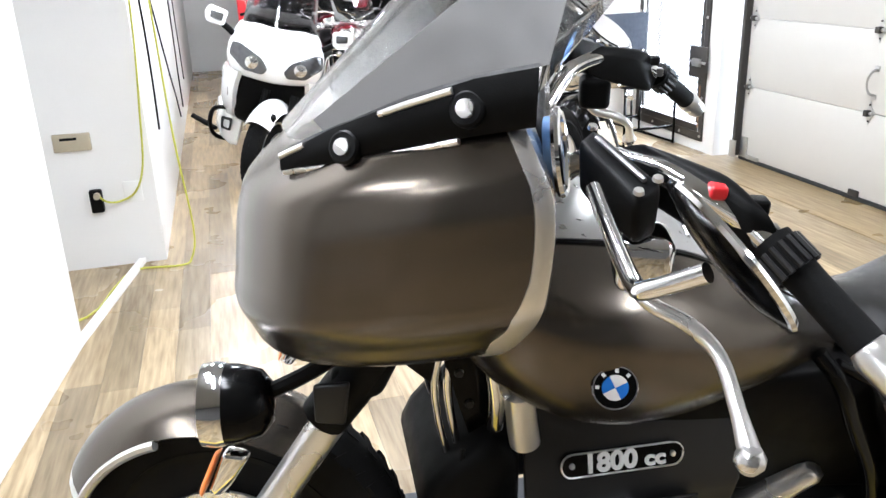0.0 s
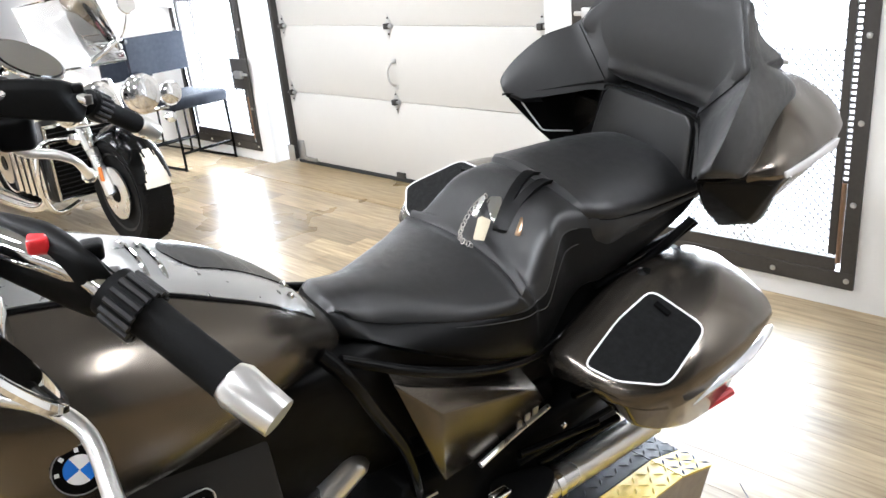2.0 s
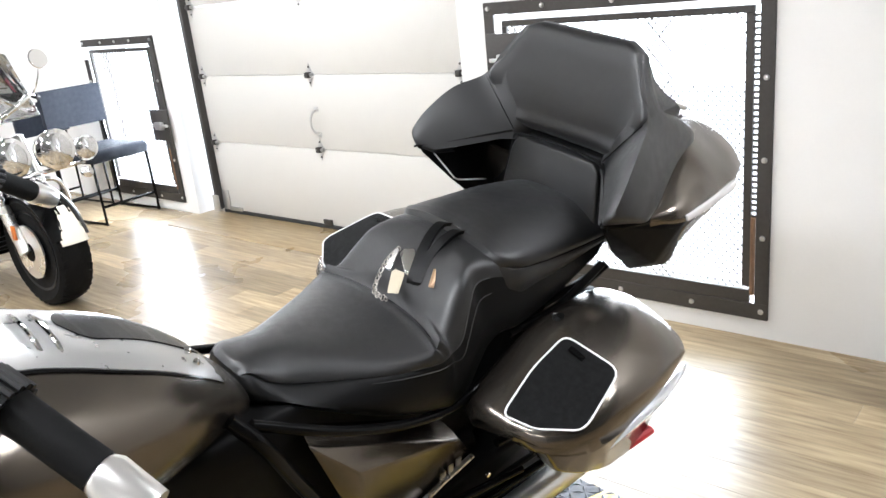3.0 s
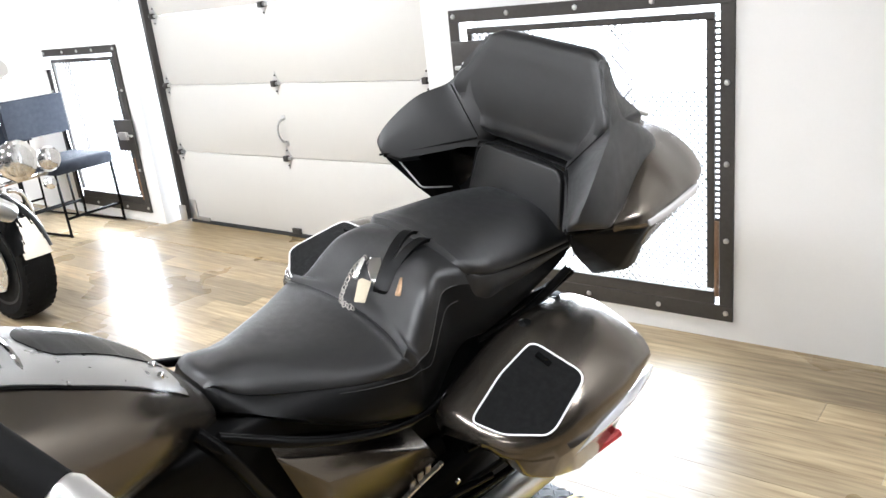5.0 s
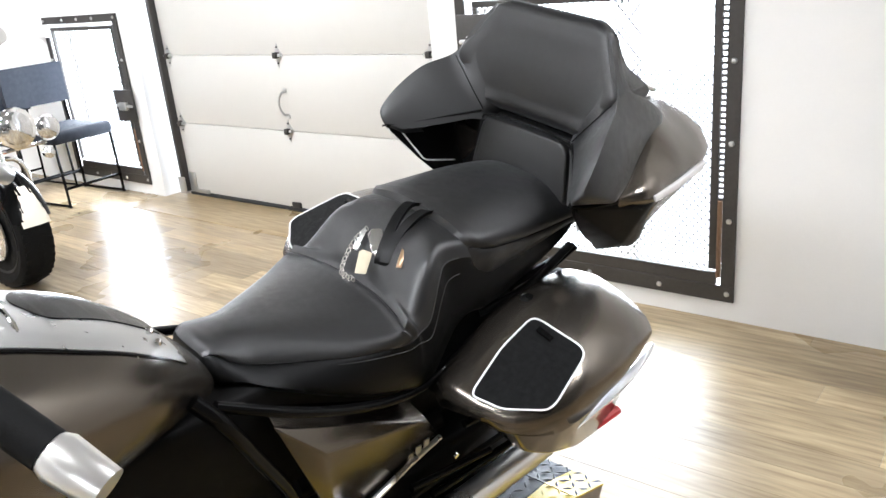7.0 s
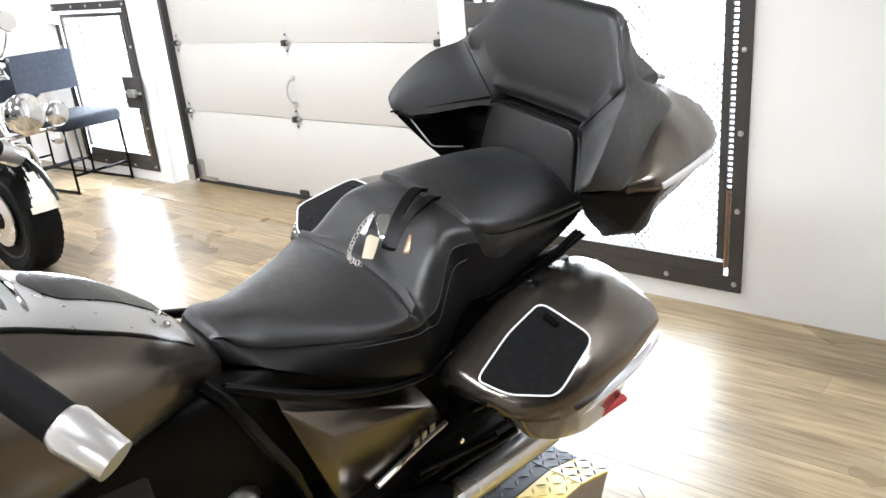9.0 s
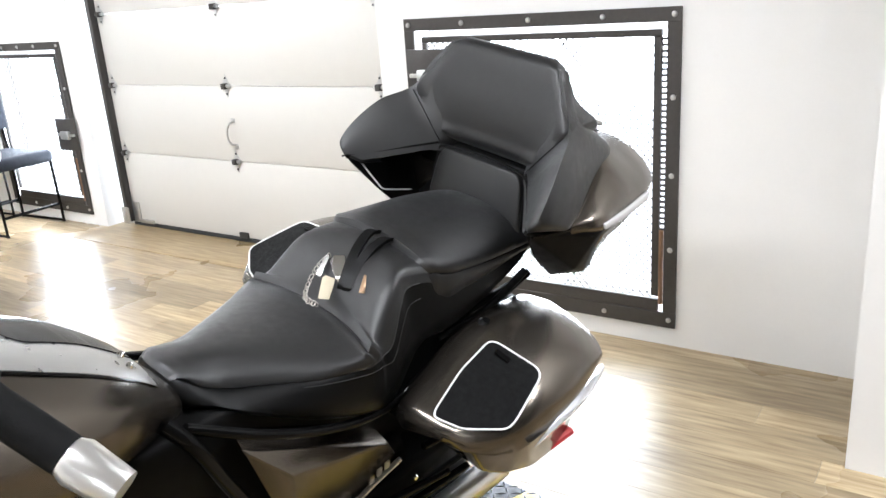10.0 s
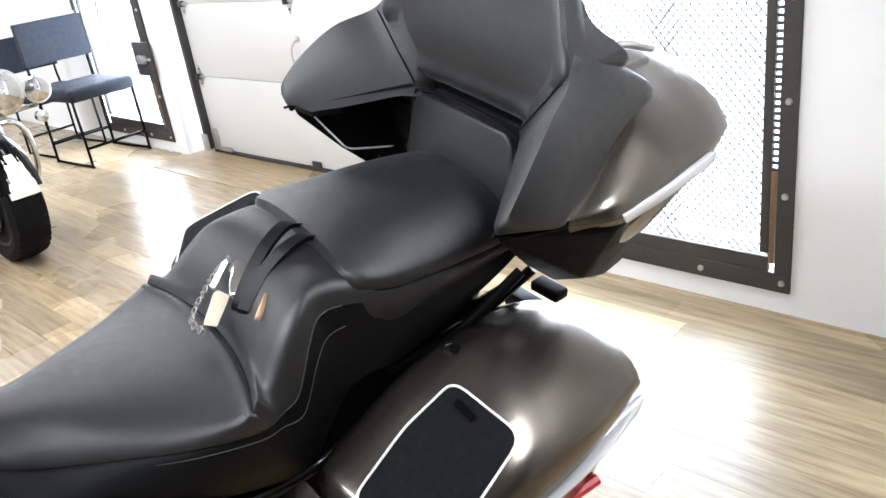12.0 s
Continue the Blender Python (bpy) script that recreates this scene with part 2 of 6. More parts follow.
def turned(profile, m=I4, sides=24, axis="z"):
    return lathe(bmesh.new(), profile, m, sides, axis)


def loft(sections, closed=True, caps=True):
    """Skin through sections, each an equally long list of points."""
    bm = bmesh.new()
    rings = [[bm.verts.new(p) for p in s] for s in sections]
    n = len(rings[0])
    for a, b in zip(rings, rings[1:]):
        for k in range(n if closed else n - 1):
            bm.faces.new((a[k], a[(k + 1) % n], b[(k + 1) % n], b[k]))
    if caps and closed:
        bm.faces.new(rings[0][::-1]), bm.faces.new(rings[-1])
    return bm


def prism(outline, depth, m=I4, bevel=0.0, seg=2):
    """An outline in the xy plane of m, raised along its z by depth."""
    bm = bmesh.new()
    lo = [bm.verts.new(m @ Vector((x, y, 0))) for x, y in outline]
    hi = [bm.verts.new(m @ Vector((x, y, depth))) for x, y in outline]
    n = len(lo)
    bm.faces.new(lo[::-1]), bm.faces.new(hi)
    for k in range(n):
        bm.faces.new((lo[k], lo[(k + 1) % n], hi[(k + 1) % n], hi[k]))
    bmesh.ops.recalc_face_normals(bm, faces=bm.faces)
    if bevel:
        bmesh.ops.bevel(bm, geom=list(bm.edges), offset=bevel, segments=seg, profile=0.5, affect="EDGES", clamp_overlap=True)
    return bm


def hull(points, bevel=0.0, seg=3, m=I4):
    bm = bmesh.new()
    for p in points:
        bm.verts.new(m @ Vector(p))
    r = bmesh.ops.convex_hull(bm, input=bm.verts)
    for v in [v for v in bm.verts if not v.link_faces]:
        bm.verts.remove(v)
    bmesh.ops.dissolve_limit(bm, angle_limit=radians(3), verts=bm.verts, edges=bm.edges)
    if bevel:
        bmesh.ops.bevel(bm, geom=list(bm.edges), offset=bevel, segments=seg, profile=0.5, affect="EDGES", clamp_overlap=True)
    return bm


def mesh(name, bm, material, angle=38, soft=True):
    bmesh.ops.recalc_face_normals(bm, faces=bm.faces)
    for fc in bm.faces:
        fc.smooth = soft
    for e in bm.edges:
        e.smooth = len(e.link_faces) == 2 and e.calc_face_angle(0) < radians(angle)
    me = bpy.data.meshes.new(name)
    bm.to_mesh(me)
    bm.free()
    me.materials.append(material)
    return me


def part(name, bm, material, parent, label="", angle=38, sub=0):
    ob = new(name, mesh(name, bm, material, angle))
    ob.parent = parent
    if sub:
        md = ob.modifiers.new("round", "SUBSURF")
        md.levels = md.render_levels = sub
    if label:
        ob["label"] = label
    return ob


def thing(name, m, label, category, group="", kind=""):
    ob = new(name)
    ob.empty_display_size = 0.1
    ob.matrix_world = m
    return tagged(ob, label, category, group, kind)


def solid(name, bm, material, label, category, m=I4, group="", kind="", angle=38):
    ob = new(name, mesh(name, bm, material, angle))
    ob.matrix_world = m
    return tagged(ob, label, category, group, kind)


def structure(name, bm, material, label="", category="", angle=30):
    return solid(name, bm, material, label or name.replace("_", " "), category or name.split("_")[0], kind="structure", angle=angle)


# ---- room ----
X0, X1, YN, YL, YD, H = -14.9, 3.4, 3.76, 4.05, 4.19, 3.1
YW = 4.42
GD0, GD1, GDH = -6.2, -3.4, 2.2
L0, L1, LZ0, LZ1 = -7.72, -6.54, 0.09, 1.5
R0, R1, RZ0, RZ1 = -2.955, -1.52, 0.095, 1.55
WX0, WX1 = -6.375, -3.14
bm = bmesh.new()
for x0, x1, y0, z0, z1 in ((X0, L0 + 0.05, YL, 0, H), (L0 + 0.05, L1 - 0.05, YL, 0, LZ0 + 0.05), (L0 + 0.05, L1 - 0.05, YL, LZ1 - 0.05, H), (L1 - 0.05, WX0, YL, 0, H),
                           (WX0, WX1, YL, GDH, H), (WX1, R0 + 0.05, YN, 0, H), (R0 + 0.05, R1 - 0.05, YN, 0, RZ0 + 0.05), (R0 + 0.05, R1 - 0.05, YN, RZ1 - 0.05, H), (R1 - 0.05, X1, YN, 0, H)):
    cuboid(bm, x0, x1, y0, YW, z0, z1)
bmesh.ops.remove_doubles(bm, verts=bm.verts, dist=0.0005)
structure("wall_north", bm, WALL, "white painted wall with two barred windows and a garage door", "wall")
structure("wall_pier", box(-0.69, X1, 3.05, YN - 0.003, 0, H), WALL, "white boxed-out section of wall", "wall")
structure("wall_south", box(X0, -5.38, -1.95, -0.38, 0, H), WALL, "white painted side wall", "wall")
structure("wall_south_near", prism([(-1.9, -1.0), (-4.27, -0.713), (-4.27, -1.95), (-1.9, -1.95)], H), WALL, "white painted wall beside the recess", "wall")
structure("wall_recess", box(-5.38, -4.27, -2.1, -1.95, 0, H), WALL, "shaded back wall of the recess", "wall")
# Unseen walls, added to close the room; set back and toned for reflections.
structure("wall_back", box(-2.1, X1, -5.7, -5.5, 0, H), GREYW, "unseen white back wall, toned to brighten reflections", "wall")
structure("wall_back_side", box(-2.1, -1.9, -5.5, -1.95, 0, H), GREYW, "unseen white return wall beside the added back wall", "wall")
structure("wall_west", box(X0 - 0.2, X0, -2.1, YW, 0, H), WALL, "white far end wall", "wall")
# Unseen as well; its grey keeps the bike's near side dark.
structure("wall_east", box(X1, X1 + 0.2, -5.7, YW, 0, H), MIDW, "unseen grey end wall, toned to darken reflections", "wall")
structure("ceiling", box(X0, X1, -5.7, YL, H, H + 0.15), CEIL, "grey painted ceiling", "ceiling")
structure("baseboard", prism([(-4.272, -0.713), (-5.378, -0.50), (-5.378, -0.54), (-4.272, -0.75)], 0.03), TRIM, "white sill strip along the recess", "baseboard")
structure("ground", box(-80, 60, YW, 60, -0.25, -0.15), TRIM, "pale paved ground outside", "ground")
structure("backdrop", box(-70, 50, 12, 12.1, -1, 25), SKYW, "bright overexposed daylight outside", "backdrop")
structure("floor", box(X0, X1, -5.7, YW, -0.2, -0.006), BARE, "oak-look vinyl plank floor", "floor")

# ceiling fluorescents over the room, all out of view
def ceiling_light(x, y, watts):
    t = thing("ceiling_light", pose(x, y, H), "white fluorescent ceiling light with two tubes, out of view", "ceiling light", "ceiling lights")
    part("housing", box(-0.62, 0.62, -0.09, 0.09, -0.06, 0, 0.01), TRIM, t)
    for dy in (-0.04, 0.04):
        part("tube", bar([(-0.58, dy, -0.085), (0.58, dy, -0.085)], 0.013, 8), TUBE, t)
    area("ceiling_lamp", pose(x, y, H - 0.12), 1.2, 0.16, watts, LAMP)


# The two beyond y -2 are added to brighten the fairing and backrest.
for lx, ly in ((-10.5, 0.0), (-10.5, 2.4), (-7.5, 0.0), (-7.5, 2.4), (-5.9, 0.7), (-4.5, 2.8), (-1.6, 0.0), (0.1, 2.4), (-0.6, -2.4), (-2.3, -0.2), (1.2, -3.6)):
    ceiling_light(lx, ly, 63)

# ---- the touring motorcycle on its lift ----
BASE = Matrix(((0.96502, 0.09294, -0.02363, -0.55355), (-0.09261, 0.96524, 0.01429, -0.0688), (0.02489, -0.01196, 0.96938, 0.13911), (0, 0, 0, 1)))
BIKE = BASE @ pose(-1.455, 1.2, 0.2, 0, 0, 1.0) @ pose(0, 0, 0, 0, 13.0, 0)
bike = thing("touring_motorcycle", BIKE, "brown-grey and black touring motorcycle leaning on its stand on a lift", "motorcycle")


def lerp_rows(rows, n):
    """Rows of numbers, the first the running value, drawn out smoothly to n rows."""
    a = np.array(sorted(rows), float)
    ys = np.linspace(a[0, 0], a[-1, 0], n)
    out = [ys]
    for c in range(1, a.shape[1]):
        x, v = a[:, 0], a[:, c]
        s = np.gradient(v, x)
        k = np.clip(np.searchsorted(x, ys) - 1, 0, len(x) - 2)
        hh = x[k + 1] - x[k]
        u = (ys - x[k]) / hh
        out.append((1 + 2 * u) * (1 - u) ** 2 * v[k] + u * (1 - u) ** 2 * hh * s[k] + u * u * (3 - 2 * u) * v[k + 1] + u * u * (u - 1) * hh * s[k + 1])
    return np.array(out).T.tolist()


def mirrored(half):
    """A closed ring from its left half, given from the top middle to the bottom middle."""
    return half + [(-x, y, z) for x, y, z in half[::-1] if abs(x) > 1e-6]


def both(points):
    return [(sx * x, y, z) for sx in (1, -1) for x, y, z in points]


# the seat and the top case stand a little askew to the front of the bike
ASKEW = pose(0, 0.42, 0) @ pose(0, 0, 0, 0, 0, -5.2) @ pose(0, -0.42, 0)


def askew(bm):
    bm.transform(ASKEW)
    return bm


# rider seat, section by section: crown y z; edge half width, y, z; seam y, z, half width; lower edge half width, y, z
SEAT = [(0, -0.062, 0.752, 0.052, -0.05, 0.742, -0.05, 0.738, 0.055, 0.07, -0.05, 0.68), (0.3, -0.05, 0.764, 0.058, -0.036, 0.75, -0.036, 0.742, 0.064, 0.09, -0.04, 0.684), (1, -0.01, 0.762, 0.06, 0, 0.748, 0, 0.722, 0.088, 0.12, 0, 0.68),
        (2, 0.05, 0.757, 0.065, 0.055, 0.742, 0.056, 0.704, 0.108, 0.153, 0.055, 0.662), (3, 0.13, 0.75, 0.108, 0.14, 0.735, 0.142, 0.7, 0.15, 0.192, 0.145, 0.632), (4, 0.21, 0.744, 0.16, 0.22, 0.724, 0.224, 0.7, 0.192, 0.217, 0.225, 0.605),
        (5, 0.29, 0.742, 0.208, 0.285, 0.725, 0.3, 0.702, 0.221, 0.227, 0.305, 0.582), (5.7, 0.352, 0.745, 0.223, 0.325, 0.735, 0.35, 0.703, 0.2315, 0.228, 0.37, 0.565), (5.93, 0.378, 0.747, 0.223, 0.337, 0.742, 0.362, 0.705, 0.2315, 0.227, 0.39, 0.56),
        (6, 0.385, 0.741, 0.222, 0.341, 0.74, 0.368, 0.706, 0.2305, 0.227, 0.395, 0.56), (6.07, 0.39, 0.75, 0.222, 0.345, 0.752, 0.372, 0.707, 0.2305, 0.226, 0.4, 0.56), (6.4, 0.401, 0.779, 0.212, 0.362, 0.752, 0.388, 0.72, 0.2235, 0.225, 0.415, 0.562),
        (7, 0.423, 0.815, 0.203, 0.382, 0.784, 0.418, 0.746, 0.217, 0.222, 0.44, 0.572), (8, 0.455, 0.85, 0.188, 0.412, 0.825, 0.44, 0.79, 0.204, 0.217, 0.465, 0.6), (9, 0.49, 0.873, 0.17, 0.446, 0.858, 0.46, 0.838, 0.187, 0.212, 0.49, 0.635),
        (10, 0.53, 0.886, 0.15, 0.49, 0.876, 0.492, 0.868, 0.166, 0.208, 0.52, 0.67), (11, 0.57, 0.886, 0.16, 0.556, 0.872, 0.56, 0.862, 0.178, 0.207, 0.57, 0.69),
        (11.6, 0.62, 0.88, 0.176, 0.62, 0.856, 0.62, 0.842, 0.188, 0.21, 0.62, 0.69), (12.4, 0.76, 0.878, 0.178, 0.76, 0.852, 0.76, 0.838, 0.19, 0.207, 0.77, 0.74), (13, 0.9, 0.87, 0.17, 0.9, 0.848, 0.9, 0.834, 0.18, 0.194, 0.91, 0.795), (13.3, 0.96, 0.86, 0.155, 0.96, 0.845, 0.96, 0.83, 0.165, 0.174, 0.96, 0.81)]


def seat_ring(row):
    _, yc, zc, w, ye, ze, ys, zs, ws, wb, yb, zb = row
    half = [(0, yc, zc)]
    for k in range(1, 15):
        u = k / 14
        half.append((w * u, yc + (ye - yc) * u ** 2.2, zc + (ze - zc) * u ** 2.5))
    half += [(w + 0.3 * (ws - w) + 0.003, 0.75 * ye + 0.25 * ys, ze - 0.18 * (ze - zs)), (w + 0.75 * (ws - w) + 0.005, 0.35 * ye + 0.65 * ys, ze - 0.6 * (ze - zs)), (ws + 0.001, 0.1 * ye + 0.9 * ys, ze - 0.94 * (ze - zs)), (ws - 0.0015, ys, zs), (ws + 0.003 + 0.2 * max(0, wb - ws), ys + 0.1 * (yb - ys), zs + 0.08 * (zb - zs)),
             (0.45 * ws + 0.55 * wb + 0.006 + 0.3 * max(0, wb - ws), 0.5 * (ys + yb), 0.5 * (zs + zb)), (wb + 0.006, yb - 0.1 * (yb - ys), zb + 0.015), (wb - 0.006, yb, zb), (0.6 * wb, yb, zb + 0.01), (0, yb, zb + 0.02)]
    return mirrored(half)


seat_rows = lerp_rows(SEAT, 190)
shell = [seat_ring(r) for r in seat_rows]
half_n = (len(shell[0]) + 2) // 2
seam_k = half_n - 7
# the bolster's ends are rounded off, seam and all
soft_shell = np.array([[tuple(p) for p in ring] for ring in shell])
row_share = np.clip((np.array([r[0] for r in seat_rows]) - 6.2) / 0.8, 0, 1)
col_share = np.array([1.0 if 9 <= min(k, len(shell[0]) - k) <= 20 else 0.0 for k in range(len(shell[0]))])
share = 0.5 * row_share[:, None] * col_share[None, :]
share[-1] = 0
for _ in range(14):
    up, down = np.roll(soft_shell, 1, 0), np.roll(soft_shell, -1, 0)
    mean = (up + down + np.roll(soft_shell, 1, 1) + np.roll(soft_shell, -1, 1)) / 4
    soft_shell = soft_shell + share[:, :, None] * (mean - soft_shell)
shell = [[Vector([float(c) for c in p]) for p in ring] for ring in soft_shell]
part("rider_seat", askew(loft([ring[:seam_k + 1] + ring[-seam_k:] for ring in shell])), VINYL, bike, "black grained vinyl rider seat with a deep bolster", 60)
# Same vinyl as the top; its shade is put into the darker colour.
part("seat_skirt", askew(loft([ring[seam_k:len(ring) - seam_k + 1] for ring in shell])), VINYL2, bike, "black vinyl seat side with shade in its colour", 60)
part("seat_seam", askew(bar([ring[seam_k] for r, ring in list(zip(seat_rows, shell))[4::3] if r[0] < 10.8], 0.0013, 6, False, 1)), THREAD, bike, "grey stitched seam")
part("seat_seam", askew(bar([ring[seam_k + 1] + Vector((0.001, 0, -0.003)) for r, ring in list(zip(seat_rows, shell))[6::3] if r[0] < 10.6], 0.0009, 6, False, 1)), THREAD, bike, "grey stitched seam")


def on_seat(u, k):
    """A point on the seat's top, sideways share u and section k."""
    r = min(seat_rows, key=lambda q: abs(q[0] - k))
    return (r[3] * u, r[1] + (r[4] - r[1]) * abs(u) ** 2.2, r[2] + (r[5] - r[2]) * abs(u) ** 2.5 + 0.0006)


# A thin black bar draws the shade in the crease before the bolster.
part("seat_fold_shade", askew(bar([on_seat(u, 6.0) for u in np.linspace(-0.97, 0.8, 26)], 0.0015, 6, False, 1)), GRILLE, bike, "dark line for the shade in the bolster fold")
# pillion: y, crown, half width, edge height, lower edge
PILLION = [(0.545, 0.876, 0.13, 0.862, 0.74), (0.55, 0.897, 0.15, 0.878, 0.71), (0.565, 0.908, 0.172, 0.882, 0.705), (0.6, 0.915, 0.188, 0.876, 0.725), (0.68, 0.926, 0.194, 0.87, 0.755), (0.78, 0.93, 0.192, 0.868, 0.775), (0.88, 0.925, 0.184, 0.866, 0.79), (0.98, 0.91, 0.17, 0.86, 0.8)]


def pillion_ring(y, zc, w, ze, zb):
    half = [(0, y, zc)] + [(w * k / 11, y, ze + (zc - ze) * (1 - (k / 11) ** 2.8)) for k in range(1, 12)]
    return mirrored(half + [(w + 0.006, y, ze - 0.01), (w + 0.009, y, ze - 0.022), (w + 0.0065, y, ze - 0.026), (w + 0.011, y, ze - 0.031), (w + 0.012, y, 0.5 * (ze + zb)), (w + 0.004, y, zb + 0.01), (0.9 * w, y, zb), (0, y, zb)])


part("pillion_seat", askew(loft([pillion_ring(*r) for r in lerp_rows(PILLION, 44)])), VINYL, bike, "black grained vinyl pillion seat", 60)
part("pillion_seam", askew(bar([(w + 0.0075, y, ze - 0.026) for y, zc, w, ze, zb in lerp_rows(PILLION[2:], 14)], 0.0016, 6, False, 2)), GRILLE, bike)
# Added black body; it stands for the dark gap below the pillion.
part("tail_filler", askew(hull(both([(0.18, 0.48, 0.68), (0.185, 0.62, 0.72), (0.17, 0.76, 0.75), (0.14, 0.9, 0.79), (0.19, 0.5, 0.46), (0.18, 0.7, 0.5), (0.14, 0.84, 0.6)]), 0.02)), BLACKP, bike, "black filler in the dark gap under the seat")
part("seat_pan", askew(hull(both([(0.07, -0.02, 0.7), (0.19, 0.35, 0.58), (0.17, 0.62, 0.7), (0.14, 0.98, 0.78), (0.12, 0.3, 0.5), (0.12, 0.9, 0.7)]), 0.01)), BLACKP, bike, "black seat base")

# tank: y, top height, half width, height of the widest line, lower edge height
TANK = [(-0.88, 0.98, 0.08, 0.93, 0.88), (-0.82, 1.025, 0.18, 0.91, 0.8), (-0.74, 1.045, 0.245, 0.885, 0.74), (-0.63, 1.042, 0.277, 0.855, 0.695), (-0.5, 1.012, 0.268, 0.835, 0.68), (-0.36, 0.96, 0.23, 0.805, 0.69), (-0.22, 0.893, 0.176, 0.78, 0.7), (-0.14, 0.83, 0.128, 0.75, 0.69), (-0.08, 0.765, 0.095, 0.73, 0.69)]


def tank_half(row):
    y, zc, w, zm, zb = row
    half = [(0, y, zc)]
    for k in range(1, 11):
        a = math.pi / 2 * k / 10
        half.append((w * math.sin(a) ** 0.8, y, zm + (zc - zm) * math.cos(a) ** 0.72))
    for k in range(1, 7):
        a = math.pi / 2 * k / 6
        half.append((w * (0.4 + 0.6 * math.cos(a) ** 0.75), y, zm - (zm - zb) * math.sin(a)))
    return half + [(0, y, zb)]


tank = part("fuel_tank", loft([mirrored(tank_half(r)) for r in lerp_rows(TANK, 36)]), PAINT, bike, "brown-grey matt metallic fuel tank", 60)


def tank_strip(sx, u0, u1, y0, y1, lift, n=26):
    """A band lying on the tank between two sideways angles, 0 the crown and 1 the widest line."""
    rows = lerp_rows(TANK, 500)
    out = []
    for y in np.linspace(y0, y1, n):
        r = min(rows, key=lambda q: abs(q[0] - y))
        ring = []
        for k in range(7):
            a = math.pi / 2 * (u0(y) + (u1(y) - u0(y)) * k / 6)
            ring.append(Vector((sx * r[2] * math.sin(abs(a)) ** 0.8 * (1 if a >= 0 else -1), y, r[3] + (r[1] - r[3]) * math.cos(a) ** 0.72 + lift)))
        out.append(ring + [p - Vector((0, 0, lift + 0.006)) for p in ring[::-1]])
    return loft(out)


def stripe_edge(y):
    return 0.235 + 0.3 * min(1.0, max(0.0, (y + 0.46) / 0.32)) ** 1.4


for sx in (1, -1):
    part("tank_stripe", tank_strip(sx, lambda y: 0.0, stripe_edge, -0.8, -0.135, 0.004), SILVER, tank, "silver tank stripe")
    part("pinstripe", tank_strip(sx, lambda y: stripe_edge(y) + 0.005, lambda y: stripe_edge(y) + 0.025, -0.8, -0.135, 0.003), GLOSSB, tank, "black pinstripe")
part("tank_panel", tank_strip(1, lambda y: -0.3 * min(1, max(0.02, (y + 0.37) / 0.06)) ** 0.5, lambda y: 0.055 + 0.02 * (y + 0.35) / 0.2 - 0.12 * max(0.0, 1 - (y + 0.37) / 0.05) ** 2, -0.365, -0.142, 0.0065, 40), GLOSSB, tank, "black tank centre panel")
for dy in (-0.425, -0.395):
    zz = 0.99 + (dy + 0.425) * -0.4
    part("tank_rail", bar([(-0.075, dy, zz - 0.012), (-0.04, dy, zz + 0.008), (0.04, dy, zz + 0.008), (0.075, dy, zz - 0.012)], 0.005, 8), CHROME, tank, "chrome trim rail")
for x, z in ((0.052, 0.868), (0.078, 0.856)):
    part("trim_stud", turned([(0.001, 0), (0.007, 0), (0.007, 0.007), (0.004, 0.01), (0.001, 0.01)], pose(x, -0.175, z), 12), CHROME, tank, "chrome stud")

# emblem on the tank's flank
EM = look((0.277, -0.629, 0.857), (1.9, -0.95, 1.5)) @ pose(0, 0, 0, 0, 180, 0) @ pose(0, 0, 0.004, 0, 0, 28) @ Matrix.Diagonal((0.88, 0.88, 1, 1))
emb = part("emblem", turned([(0.001, -0.016), (0.041, -0.016), (0.041, 0.003), (0.038, 0.006), (0.026, 0.006), (0.025, 0.004), (0.001, 0.004)], EM, 36), GLOSSB, tank, "round black emblem with blue and white quarters")
for q in range(4):
    a0 = q * 90
    pts = [(0, 0)] + [(0.024 * math.cos(radians(a0 + 90 * k / 8)), 0.024 * math.sin(radians(a0 + 90 * k / 8))) for k in range(9)]
    part("quarter", prism(pts, 0.002, EM @ pose(0, 0, 0.0042)), BLUE if q % 2 else WHITEP, emb)
part("ring", bar([EM @ Vector((0.04 * math.cos(a), 0.04 * math.sin(a), 0.005)) for a in np.linspace(0, 2 * math.pi, 25)[:-1]], 0.0018, 6, True, 1), CHROME, emb)
for a in (20, 60, 105, 150):
    part("mark", prism([(0.029, -0.003), (0.036, -0.003), (0.036, 0.003), (0.029, 0.003)], 0.002, EM @ pose(0, 0, 0.0055, 0, 0, a)), WHITEP, emb)

def rounded(corners, share):
    """A closed outline with its corners rounded off."""
    P = [Vector(p) for p in corners]
    out = []
    for k in range(len(P)):
        p, a, e = P[k], P[k - 1], P[(k + 1) % len(P)]
        a, e = p.lerp(a, share), p.lerp(e, share)
        out += [a.lerp(p, t).lerp(p.lerp(e, t), t) for t in (0.0, 0.25, 0.5, 0.75, 1.0)]
    return out


